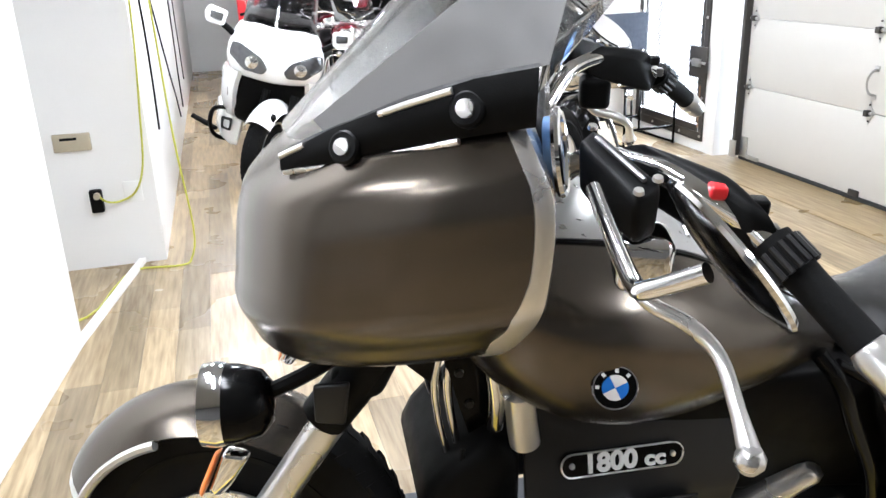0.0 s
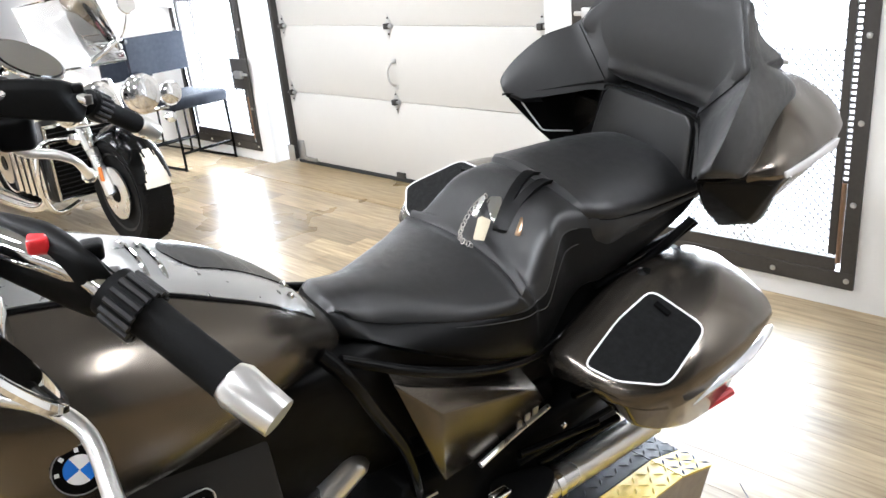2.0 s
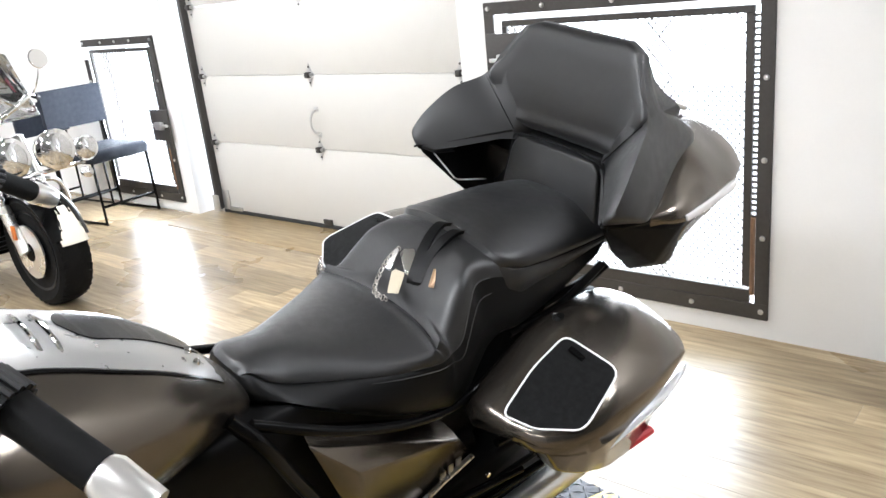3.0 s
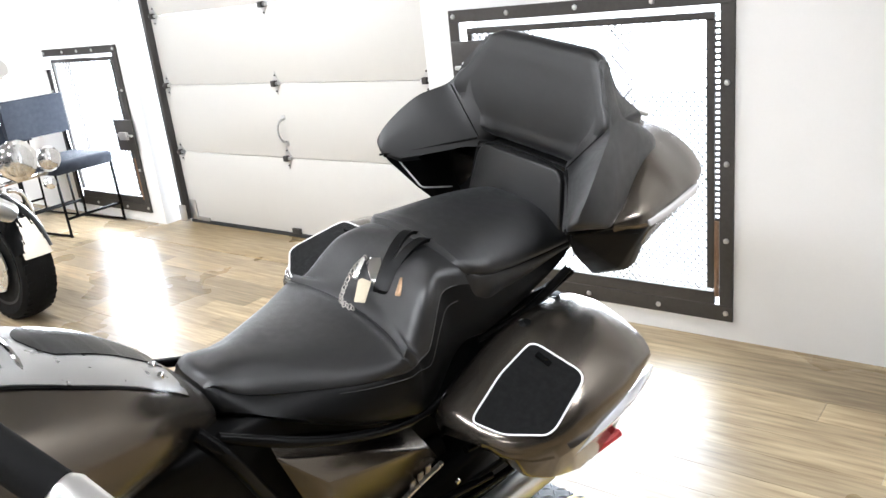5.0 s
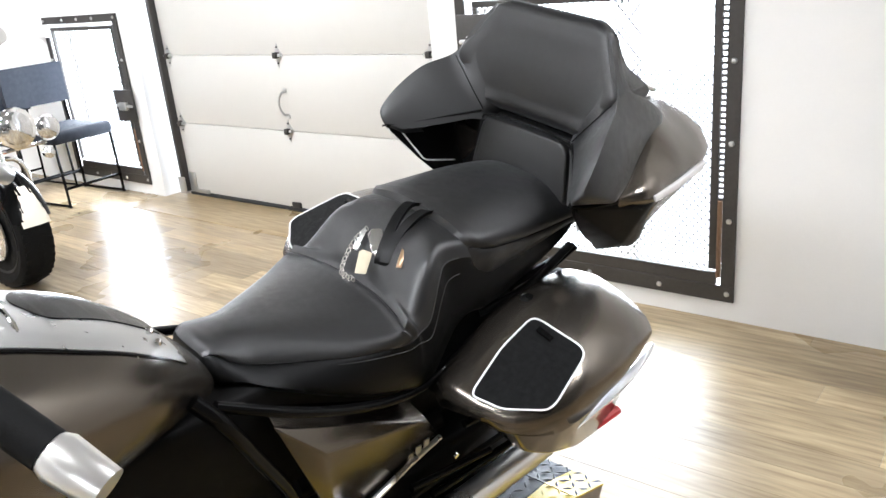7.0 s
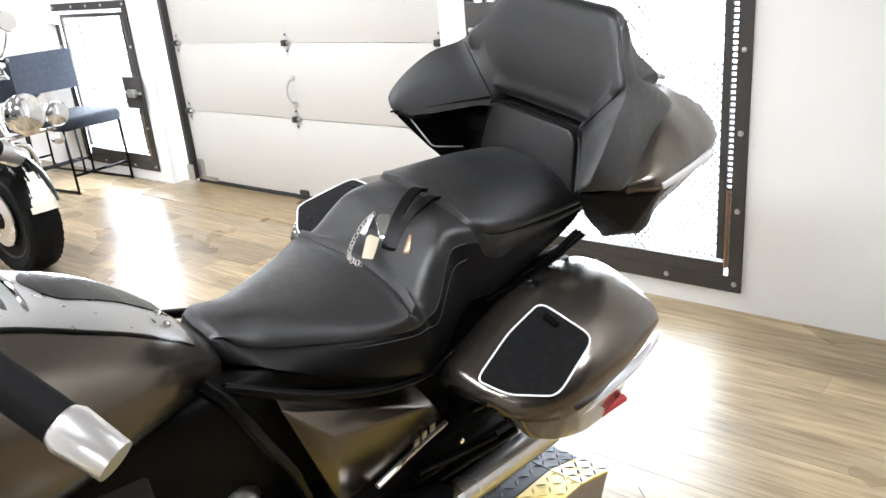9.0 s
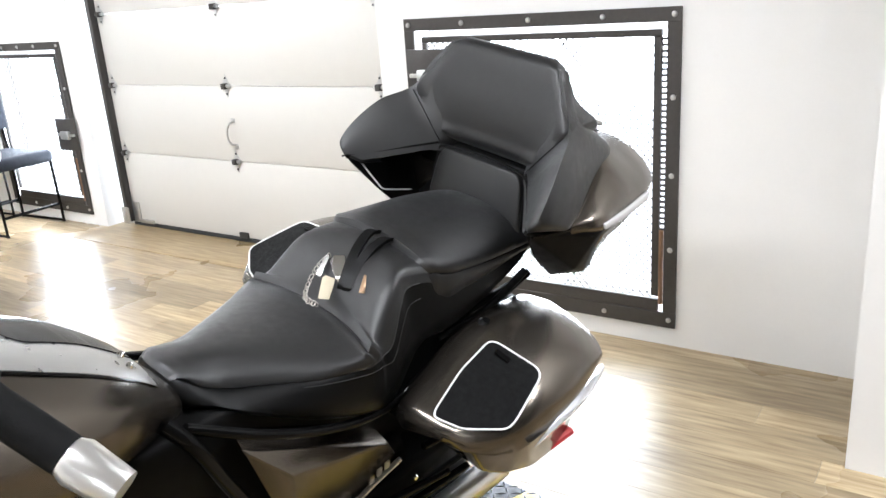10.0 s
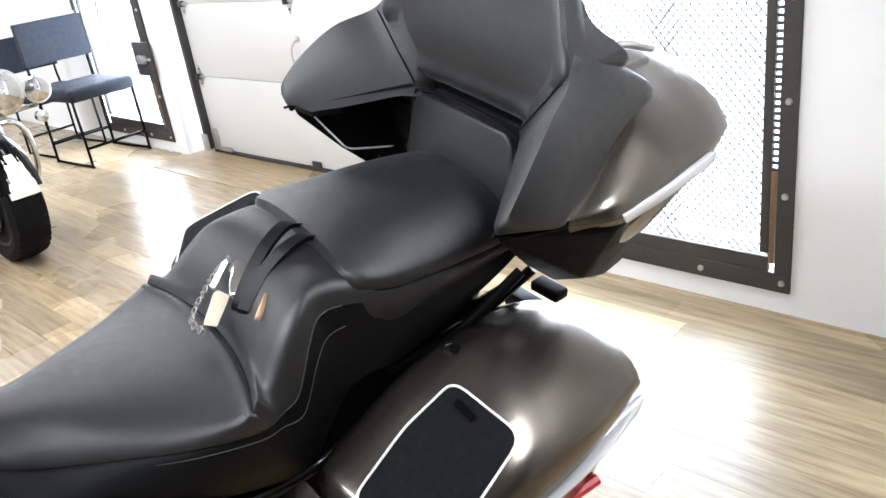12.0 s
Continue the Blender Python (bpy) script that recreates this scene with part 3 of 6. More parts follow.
# panniers
# y, inner side, outer side, crown height, shoulder height, lower edge
PAN = [(0.397, 0.27, 0.39, 0.582, 0.572, 0.55), (0.41, 0.24, 0.43, 0.592, 0.578, 0.535), (0.44, 0.225, 0.472, 0.604, 0.588, 0.525), (0.5, 0.22, 0.516, 0.633, 0.607, 0.52), (0.6, 0.22, 0.536, 0.685, 0.64, 0.53), (0.68, 0.22, 0.536, 0.709, 0.652, 0.54), (0.8, 0.22, 0.526, 0.721, 0.648, 0.545),
       (0.92, 0.225, 0.502, 0.7, 0.62, 0.54), (1.0, 0.24, 0.478, 0.657, 0.59, 0.525), (1.05, 0.26, 0.457, 0.612, 0.562, 0.515), (1.075, 0.29, 0.425, 0.565, 0.535, 0.51)]


def lid_ring(y, xi, xo, zt, zo, zb):
    w = xo - xi
    return [(xi, y, zb), (xi, y, zt - 0.06), (xi + 0.008, y, zt - 0.025), (xi + 0.12 * w, y, zt - 0.006), (xi + 0.28 * w, y, zt), (xi + 0.5 * w, y, 0.8 * zt + 0.2 * zo), (xi + 0.72 * w, y, 0.5 * zt + 0.5 * zo), (xi + 0.87 * w, y, 0.2 * zt + 0.8 * zo), (xi + 0.95 * w, y, zo - 0.006), (xi + 0.99 * w, y, zo - 0.022), (xo, y, 0.5 * zo + 0.5 * zb), (xo - 0.004, y, zb + 0.008), (xo - 0.025, y, zb)]


PANB = [(0.26, 0.47, 0.53), (0.41, 0.47, 0.52), (0.5, 0.6, 0.535), (0.455, 1.01, 0.48), (0.25, 1.03, 0.48), (0.3, 0.56, 0.39), (0.425, 0.55, 0.385), (0.455, 0.62, 0.362), (0.45, 0.75, 0.30), (0.44, 0.92, 0.27), (0.3, 0.92, 0.27), (0.43, 1.03, 0.37), (0.28, 1.03, 0.37)]
for sx in (1, -1):
    F = I4 if sx > 0 else pose(0, 0, 0.06) @ ASKEW @ Matrix.Diagonal((-1, 1, 1, 1)) @ ASKEW.inverted()
    pan = part("pannier", loft([[F @ Vector(p) for p in lid_ring(*r)] for r in lerp_rows(PAN, 40)]), PAINT, bike, "brown-grey matt metallic pannier lid", 62)
    part("pannier_base", hull(PANB, 0.02, 3, F), PAINTL, pan, "glossy brown-grey pannier base", 50)
    q = rounded([(0.338, 0.634, 0.699), (0.486, 0.65, 0.667), (0.514, 0.482, 0.602), (0.42, 0.43, 0.579), (0.344, 0.408, 0.587), (0.329, 0.53, 0.65)], 0.2)
    nrm = (q[7] - q[2]).cross(q[17] - q[2]).normalized()
    nrm = nrm if nrm.z > 0 else -nrm
    bm = bmesh.new()
    top = [bm.verts.new(F @ (p + nrm * 0.008)) for p in q]
    low = [bm.verts.new(F @ (p - nrm * 0.04)) for p in q]
    bm.faces.new(top)
    for k in range(len(q)):
        bm.faces.new((top[k], low[k], low[(k + 1) % len(q)], top[(k + 1) % len(q)]))
    gr = part("speaker_grille", bm, GRILLE, pan, "black speaker grille")
    part("speaker_trim", bar([F @ (p + nrm * 0.008) for p in q], 0.0024, 8, True, 1), WHITEP, pan, "white speaker trim")
    part("name_plate", hull([F @ (Vector((0.39 + a, 0.61 + b, 0.683 - 0.25 * a + 0.4 * b)) + nrm * c) for a in (-0.02, 0.02) for b in (-0.006, 0.006) for c in (0.002, 0.011)]), GLOSSB, pan)
    part("tail_light", hull([(0.542, 0.535, 0.548), (0.53, 0.56, 0.522), (0.537, 0.72, 0.545), (0.52, 0.85, 0.53), (0.475, 1.02, 0.492), (0.455, 1.075, 0.5), (0.5, 0.8, 0.468), (0.45, 1.04, 0.44), (0.44, 1.05, 0.49)], 0.004, 2, F @ pose(0.01, 0, 0.0)), LENS, pan, "clear wrap-round tail light")
    part("reflector", bar([F @ Vector(p) for p in ((0.43, 0.84, 0.293), (0.44, 0.90, 0.303), (0.45, 0.96, 0.313))], 0.013, 8), RED, pan, "red reflector")
    part("lid_knob", turned([(0.001, 0), (0.02, 0), (0.02, 0.012), (0.012, 0.022), (0.001, 0.022)], F @ pose(0.279, 0.688, 0.69, 0, 15, 0), 16), BLACKP, pan, "black lid latch")
    part("knob_ring", bar([F @ Vector((0.279 + 0.017 * math.cos(a), 0.688 + 0.017 * math.sin(a), 0.705)) for a in np.linspace(0, 4.2, 9)], 0.003, 6), CHROME, pan)
    part("case_bar", bar([F @ Vector(p) for p in ((0.2, 0.60, 0.66), (0.24, 0.74, 0.70), (0.27, 0.87, 0.79))], 0.011, 10), BLACKP, bike, "black tubular luggage bracket")
    part("case_strut", bar([F @ Vector(p) for p in ((0.2, 0.86, 0.67), (0.25, 0.93, 0.76))], 0.011, 8), BLACKP, bike, "black bracket strut")
    part("bracket_foot", bar([F @ Vector(p) for p in ((0.2, 0.72, 0.69), (0.2, 0.95, 0.70))], 0.012, 8), BLACKP, bike)

# top case with its backrest
# lid: y, inner side, outer side, crown height, shoulder height, lower edge
LID = [(0.845, 0.364, 0.376, 0.985, 0.982, 0.965), (0.88, 0.34, 0.401, 1.0, 0.994, 0.96), (0.92, 0.32, 0.414, 1.02, 1.0, 0.957), (1.0, 0.28, 0.403, 1.055, 1.006, 0.955), (1.1, 0.21, 0.384, 1.09, 1.01, 0.953), (1.17, 0.11, 0.366, 1.108, 1.012, 0.952), (1.25, 0.01, 0.345, 1.11, 1.012, 0.95), (1.35, 0.0, 0.307, 1.095, 1.006, 0.95), (1.43, 0.0, 0.262, 1.07, 0.996, 0.95), (1.49, 0.0, 0.2, 1.035, 0.98, 0.952), (1.52, 0.0, 0.13, 0.995, 0.97, 0.955)]
case = part("top_case", askew(loft([lid_ring(*r) for r in lerp_rows(LID, 44)])), PAINT, bike, "brown-grey matt metallic top case lid", 62)
part("lid_half", askew(loft([[(-x, y, z) for x, y, z in lid_ring(*r)] for r in lerp_rows(LID, 44)])), PAINT, case, "", 62)
part("case_base", askew(hull(both([(0.405, 0.96, 0.954), (0.332, 1.275, 0.946), (0.235, 1.46, 0.95), (0.36, 0.98, 0.86), (0.3, 1.15, 0.82), (0.2, 1.36, 0.85), (0.2, 1.0, 0.8)]), 0.03, 5)), PAINT, case, "brown-grey top case base", 50)
part("case_core", askew(hull(both([(0.15, 0.955, 0.83), (0.17, 1.1, 0.77), (0.15, 0.965, 1.03), (0.29, 0.99, 0.83), (0.28, 0.99, 1.03), (0.2, 1.1, 1.06)]), 0.008)), BLACKP, case, "black case front wall")
# armrest wings: inner low line, front edge, outer edge
WING = [((0.15, 0.99, 1.3), (0.183, 0.974, 1.31), (0.18, 1.01, 1.3)), ((0.2, 0.96, 1.22), (0.232, 0.945, 1.24), (0.208, 1.055, 1.185)), ((0.165, 0.932, 1.045), (0.272, 0.921, 1.167), (0.252, 1.172, 1.096)),
        ((0.218, 0.866, 1.022), (0.315, 0.84, 1.128), (0.315, 1.012, 1.04)), ((0.275, 0.796, 1.0), (0.343, 0.77, 1.067), (0.357, 0.905, 1.0)), ((0.325, 0.732, 0.984), (0.352, 0.728, 1.013), (0.374, 0.842, 0.982)), ((0.328, 0.73, 0.972), (0.346, 0.729, 0.985), (0.372, 0.842, 0.968))]
for sx in (1, -1):
    F = Matrix.Diagonal((sx, 1, 1, 1))
    part("side_base", askew(hull([(0.332, 0.722, 0.974), (0.372, 0.842, 0.974), (0.408, 0.925, 0.952), (0.385, 1.0, 0.95), (0.37, 0.905, 0.845), (0.34, 1.0, 0.8), (0.3, 1.1, 0.775), (0.285, 0.92, 0.79), (0.25, 1.05, 0.765), (0.296, 0.83, 0.865), (0.31, 0.98, 0.95)], 0.012, 3, F)), BLACKP, case, "black lower side of the top case")
    part("case_light", askew(hull([(0.422, 0.922, 0.986), (0.422, 0.932, 0.968), (0.4, 1.08, 0.99), (0.352, 1.265, 0.985), (0.346, 1.28, 0.972), (0.404, 1.05, 0.966), (0.362, 1.24, 0.963), (0.38, 0.95, 0.976), (0.33, 1.22, 0.975)], 0.004, 2, F)), LENS, case, "clear side light")
    part("case_rack", askew(bar([(sx * 0.11, 1.12, 1.12), (sx * 0.125, 1.22, 1.138), (sx * 0.11, 1.34, 1.105)], 0.009, 8)), SATIN, case, "bright rack rail")
    part("speaker_box", askew(hull([(0.328, 0.73, 0.985), (0.318, 0.747, 0.95), (0.294, 0.826, 0.872), (0.283, 0.88, 0.826), (0.29, 1.0, 0.81), (0.292, 1.0, 0.9), (0.302, 0.85, 1.0), (0.345, 0.85, 0.95), (0.34, 1.0, 0.85), (0.3, 1.0, 1.0)], 0.004, 2, F)), BLACKP, case, "black speaker housing")
    part("speaker_trim", askew(bar([F @ Vector(p) for p in ((0.308, 0.768, 1.0), (0.321, 0.75, 0.992), (0.315, 0.766, 0.962), (0.288, 0.82, 0.888), (0.284, 0.84, 0.868), (0.281, 0.87, 0.86), (0.281, 0.965, 0.842))], 0.0024, 6, False, 3)), WHITEP, case, "white speaker trim")
    part("speaker_label", askew(hull([F @ Vector((0.297 + a * 0.3, 0.795 - a + b, 0.98 + c)) for a in (-0.012, 0.012) for b in (-0.004, 0.004) for c in (-0.003, 0.003)])), GREYD, case)
    rings = []
    for r in lerp_rows([(k, *p[0], *p[1], *p[2]) for k, p in enumerate(WING)], 37):
        K, I, O = Vector(r[1:4]), Vector(r[4:7]), Vector(r[7:10])
        n = (O - I).cross(Vector((0.25, -0.6, -0.5))).normalized()
        n = n if n.x > 0 else -n
        deep = Vector((-0.07, 0.06, -0.03))
        rings.append([F @ p for p in (K, K.lerp(I, 0.5) + Vector((-0.003, -0.005, 0)), K.lerp(I, 0.88) + Vector((0, -0.004, 0)), I + Vector((0.004, -0.001, 0.003)), I.lerp(O, 0.07) + n * 0.009, I.lerp(O, 0.3) + n * 0.014, I.lerp(O, 0.6) + n * 0.012, I.lerp(O, 0.9) + n * 0.005, O, O + deep, K + deep * 0.5)])
    wing = part("wing_pad", askew(loft(rings)), VINYL, case, "black vinyl armrest wing", 65)
    part("wing_seam", askew(bar([F @ Vector(p) for p in ((0.16, 0.926, 1.034), (0.22, 0.862, 1.012), (0.28, 0.79, 0.99), (0.336, 0.718, 0.974))], 0.0032, 6)), GRILLE, wing)
    part("wing_seam", askew(bar([F @ Vector(p) for p in ((0.157, 0.928, 1.038), (0.21, 0.92, 1.1), (0.266, 0.914, 1.164))], 0.0016, 6)), GRILLE, wing)
    part("wing_cap", askew(bar([F @ Vector(p) for p in ((0.322, 0.728, 0.974), (0.35, 0.76, 0.972), (0.374, 0.842, 0.974))], 0.006, 8)), GLOSSB, case)
# upper pad: height, half width, middle front, side front, back
PAD = [(1.04, 0.135, 0.972, 0.972, 1.05), (1.05, 0.155, 0.962, 0.956, 1.06), (1.1, 0.212, 0.953, 0.939, 1.08), (1.167, 0.271, 0.951, 0.921, 1.1), (1.235, 0.234, 0.958, 0.945, 1.03), (1.295, 0.196, 0.966, 0.966, 1.02), (1.317, 0.178, 0.973, 0.974, 1.015), (1.328, 0.15, 0.986, 0.987, 1.01)]
pad = []
for z, w, yc, ys, yb in lerp_rows(PAD, 40):
    pad.append(mirrored([(0, yc, z), (0.35 * w, yc, z), (0.6 * w, yc + 0.1 * (ys - yc), z), (0.8 * w, yc + 0.42 * (ys - yc), z), (0.93 * w, ys - 0.003, z), (0.985 * w, ys + 0.003, z), (w, ys + 0.018, z), (0.9 * w, yb, z), (0, yb, z)]))
part("backrest", askew(loft(pad)), VINYL, case, "black vinyl backrest pad", 62)
part("lumbar_pad", askew(hull(both([(0.172, 0.91, 0.86), (0.153, 0.922, 1.0), (0.13, 0.922, 1.028), (0.17, 1.0, 0.86), (0.14, 1.02, 1.02)]), 0.02, 6)), VINYL, case, "black vinyl lower backrest pad", 50)
part("lumbar_seam", askew(bar([(-0.17, 0.924, 0.88), (-0.16, 0.93, 1.0), (-0.135, 0.93, 1.03), (0, 0.93, 1.042), (0.135, 0.93, 1.03), (0.16, 0.93, 1.0), (0.17, 0.924, 0.88)], 0.003, 6, False, 3)), GRILLE, case)

# strap and keys on the seat
def strap(rows, w):
    rows = lerp_rows([(k, *p) for k, p in enumerate(rows)], 22)
    return loft([[(x - w, y - 0.5 * w, z), (x + w, y + 0.5 * w, z), (x + w, y + 0.5 * w, z - 0.009), (x - w, y - 0.5 * w, z - 0.009)] for _, x, y, z in rows])


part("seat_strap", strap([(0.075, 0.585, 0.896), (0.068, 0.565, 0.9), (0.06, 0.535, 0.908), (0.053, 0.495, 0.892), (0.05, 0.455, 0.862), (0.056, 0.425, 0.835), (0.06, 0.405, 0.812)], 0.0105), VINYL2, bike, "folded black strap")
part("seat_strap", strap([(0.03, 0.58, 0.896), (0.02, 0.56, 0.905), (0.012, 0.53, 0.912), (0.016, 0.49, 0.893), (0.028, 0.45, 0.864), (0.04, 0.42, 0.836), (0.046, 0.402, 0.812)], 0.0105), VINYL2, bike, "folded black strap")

# frame, side cover, engine
part("side_cover", hull([(0.2, -0.02, 0.65), (0.23, 0.09, 0.535), (0.19, 0.45, 0.405), (0.18, 0.5, 0.34), (0.18, 0.5, 0.29), (0.2, 0.26, 0.31), (0.21, 0.13, 0.30), (0.1, 0.02, 0.64), (0.1, 0.45, 0.44), (0.1, 0.3, 0.3)], 0.006), PAINT, bike, "brown-grey faceted side cover")
part("cover_strip", bar([(0.216, 0.24, 0.292), (0.204, 0.38, 0.315), (0.194, 0.5, 0.325)], 0.008, 8), SATIN, bike, "bright side cover strip")
for k in range(3):
    part("cover_mark", hull([(0.198 + a, 0.385 + k * 0.028 + b, 0.332 + c + k * 0.006) for a in (0, 0.004) for b in (-0.009, 0.009) for c in (-0.01, 0.012)]), SATIN, bike)
# Added black mass that fills in for the dark clutter low on the bike.
part("lower_filler", hull(both([(0.17, 0.05, 0.3), (0.22, 0.42, 0.3), (0.23, 0.8, 0.32), (0.19, 0.88, 0.3), (0.2, -0.1, 0.05), (0.2, 0.4, 0.06), (0.2, 0.8, 0.07), (0.17, 0.88, 0.12)]), 0.02), BLACKP, bike, "black filler for the dark clutter under the frame")
for p, q in (((0.24, 0.35, 0.28), (0.27, 0.62, 0.26)), ((0.25, 0.42, 0.22), (0.28, 0.7, 0.24)), ((0.23, 0.55, 0.36), (0.26, 0.8, 0.36))):
    part("linkage_rod", bar([p, q], 0.011, 10), GLOSSB, bike, "black linkage rod")
for p in ((0.245, 0.6, 0.38), (0.25, 0.72, 0.3), (0.25, 0.5, 0.3), (0.255, 0.66, 0.22)):
    part("frame_bolt", turned([(0.001, 0), (0.008, 0), (0.007, 0.006), (0.001, 0.007)], pose(*p, 0, 90, 0), 10), CHROME, bike, "bright bolt")
part("frame_spine", hull(both([(0.11, -0.5, 0.66), (0.13, 0.5, 0.52), (0.12, 0.95, 0.72), (0.08, -0.4, 0.35), (0.12, 0.5, 0.25), (0.1, 0.9, 0.4)]), 0.02), BLACKP, bike, "black frame and under-seat tray")
for sx in (1, -1):
    part("frame_tube", bar([(sx * 0.15, -0.16, 0.76), (sx * 0.18, -0.116, 0.702), (sx * 0.18, -0.05, 0.584), (sx * 0.18, 0.035, 0.428), (sx * 0.17, 0.09, 0.25), (sx * 0.15, 0.12, 0.12)], 0.017, 12), GLOSSB, bike, "black frame tube")
    part("seat_rail", bar([(sx * 0.16, -0.12, 0.735), (sx * 0.205, 0.05, 0.655), (sx * 0.215, 0.25, 0.575), (sx * 0.21, 0.42, 0.545), (sx * 0.2, 0.55, 0.58), (sx * 0.19, 0.75, 0.68)], 0.012, 10), GLOSSB, bike, "black seat rail")
    part("engine_cover", hull([(sx * x, y, z) for x, y, z in ((0.075, -0.72, 0.665), (0.075, -0.25, 0.665), (0.165, -0.72, 0.46), (0.165, -0.25, 0.46), (0.175, -0.68, 0.3), (0.175, -0.28, 0.3), (0.02, -0.5, 0.4))], 0.02), GREYM, bike, "dark grey engine cover")
    cyl = part("cylinder", hull([(sx * x, y, z) for x, y, z in ((0.14, -0.66, 0.4), (0.14, -0.38, 0.4), (0.14, -0.66, 0.2), (0.14, -0.38, 0.2), (0.4, -0.66, 0.42), (0.4, -0.4, 0.42), (0.4, -0.66, 0.2), (0.4, -0.4, 0.2))], 0.03), GREYM, bike, "grey finned cylinder")
    for k in range(6):
        part("fin", hull([(sx * (0.18 + 0.035 * k + d), y, z) for d in (0, 0.008) for y, z in ((-0.69, 0.46), (-0.36, 0.46), (-0.36, 0.18), (-0.69, 0.18))], 0.003, 1), GREYM, cyl)
    part("rocker_cover", hull([(sx * x, y, z) for x, y, z in ((0.39, -0.68, 0.44), (0.39, -0.37, 0.44), (0.48, -0.64, 0.4), (0.48, -0.42, 0.4), (0.39, -0.68, 0.19), (0.39, -0.37, 0.19), (0.47, -0.6, 0.22), (0.47, -0.44, 0.22))], 0.03), CHROME, cyl, "chrome rocker cover")
    part("intake_pipe", loft([[(sx * (0.085 + k * 0.052 * math.copysign(abs(math.cos(a)) ** 0.7, math.cos(a))), yy - k * 0.03 * math.sin(a), zz + k * 0.026 * math.sin(a)) for a in np.linspace(0, 2 * math.pi, 25)[:-1]] for yy, zz, k in ((-0.03, 0.398, 0.5), (-0.036, 0.394, 0.85), (-0.05, 0.384, 1.0), (-0.15, 0.315, 1.0), (-0.25, 0.245, 1.0), (-0.27, 0.23, 0.8))]), SATIN, bike, "bright flat-topped intake cover", 50)
    part("intake_bolt", turned([(0.001, 0), (0.007, 0), (0.006, 0.005), (0.001, 0.006)], pose(sx * 0.085, -0.085, 0.388, -35, 0, 0), 10), GALV, bike)
    part("exhaust", bar([(sx * 0.22, -0.3, 0.1), (sx * 0.25, 0.1, 0.12), (sx * 0.272, 0.42, 0.14), (sx * 0.28, 0.6, 0.145), (sx * 0.29, 0.86, 0.152)], [0.03, 0.036, 0.04, 0.041, 0.041], 18), SATIN, bike, "bright silver muffler")
    part("exhaust_clamp", bar([(sx * 0.273, 0.45, 0.141), (sx * 0.274, 0.47, 0.142)], 0.046, 18), CHROME, bike, "chrome clamp")
    part("footboard", prism([(sx * p.x, p.y) for p in rounded([(0.2, 0.29, 0), (0.28, 0.24, 0), (0.355, 0.3, 0), (0.3, 0.44, 0), (0.25, 0.445, 0)], 0.35)], 0.022, pose(0, 0, 0.182), 0.006, 2), RUBBER, bike, "black rubber footboard")
    part("gear_shaft", bar([(sx * 0.16, 0.02, 0.22), (sx * 0.2, 0.12, 0.27)], 0.007, 8), CHROME, bike, "thin chrome gear rod")
    part("swing_arm", bar([(sx * 0.1, 0.1, 0.35), (sx * 0.13, 0.55, 0.32)], 0.035, 12), BLACKP, bike, "black swingarm")
    part("brake_pipe", bar([(sx * 0.24, 0.35, 0.25), (sx * 0.26, 0.6, 0.27), (sx * 0.27, 0.85, 0.27)], 0.009, 8), BLACKP, bike)
    part("linkage", hull([(sx * (0.27 + a), 0.24 + b, 0.24 + c) for a in (0, 0.03) for b in (-0.03, 0.03) for c in (-0.02, 0.02)], 0.006), CHROME, bike, "chrome foot control")
part("cover_mount", hull([(0.19 + a, -0.55 + b2, 0.43 + c2) for a in (-0.03, 0.02) for b2 in (-0.06, 0.06) for c2 in (-0.03, 0.03)], 0.012), CHROME, bike, "chrome cover mount")
# capacity badge on the engine cover
BD = Matrix(((0.0, -0.4, 0.917, 0.139), (1.0, 0.0, 0.0, -0.514), (0.02, 0.917, 0.4, 0.535), (0, 0, 0, 1))) @ pose(0, 0, 0, 0, 0, -1) @ Matrix.Diagonal((0.88, 0.95, 1, 1))
cap = [(0.118 + 0.025 * math.cos(a), 0.025 * math.sin(a)) for a in np.linspace(-math.pi / 2, math.pi / 2, 9)] + [(-0.118 + 0.025 * math.cos(a), 0.025 * math.sin(a)) for a in np.linspace(math.pi / 2, 3 * math.pi / 2, 9)]
bdg = part("badge", prism(cap, 0.008, BD @ pose(0, 0, -0.006)), GLOSSB, bike, "black capacity badge with bright lettering")
part("badge_rim", bar([BD @ Vector((x, y, 0.003)) for x, y in cap], 0.0022, 6, True, 1), SATIN, bdg)
for x in (-0.118, 0.118):
    part("rivet", turned([(0.001, 0), (0.007, 0), (0.006, 0.004), (0.001, 0.005)], BD @ pose(x, 0, 0.002), 10), SATIN, bdg)


def lettering(text, size, m, material, parent, depth=0.0015):
    cu = bpy.data.curves.new("lettering", "FONT")
    cu.body, cu.size, cu.extrude, cu.align_x, cu.align_y, cu.offset = text, size, depth, "CENTER", "CENTER", size * 0.035
    ob = new("text_curve", cu)
    me = bpy.data.meshes.new_from_object(ob.evaluated_get(bpy.context.evaluated_depsgraph_get()))
    bpy.data.objects.remove(ob)
    me.transform(m)
    me.materials.clear()
    me.materials.append(material)
    o = new("lettering", me)
    o.parent = parent
    return o


lettering("1800", 0.056, BD @ pose(-0.03, 0, 0.0045) @ Matrix.Diagonal((1.12, 1, 1, 1)), WHITEP, bdg)
lettering("cc", 0.044, BD @ pose(0.075, -0.004, 0.0045) @ Matrix.Diagonal((1.3, 1, 1, 1)), WHITEP, bdg)


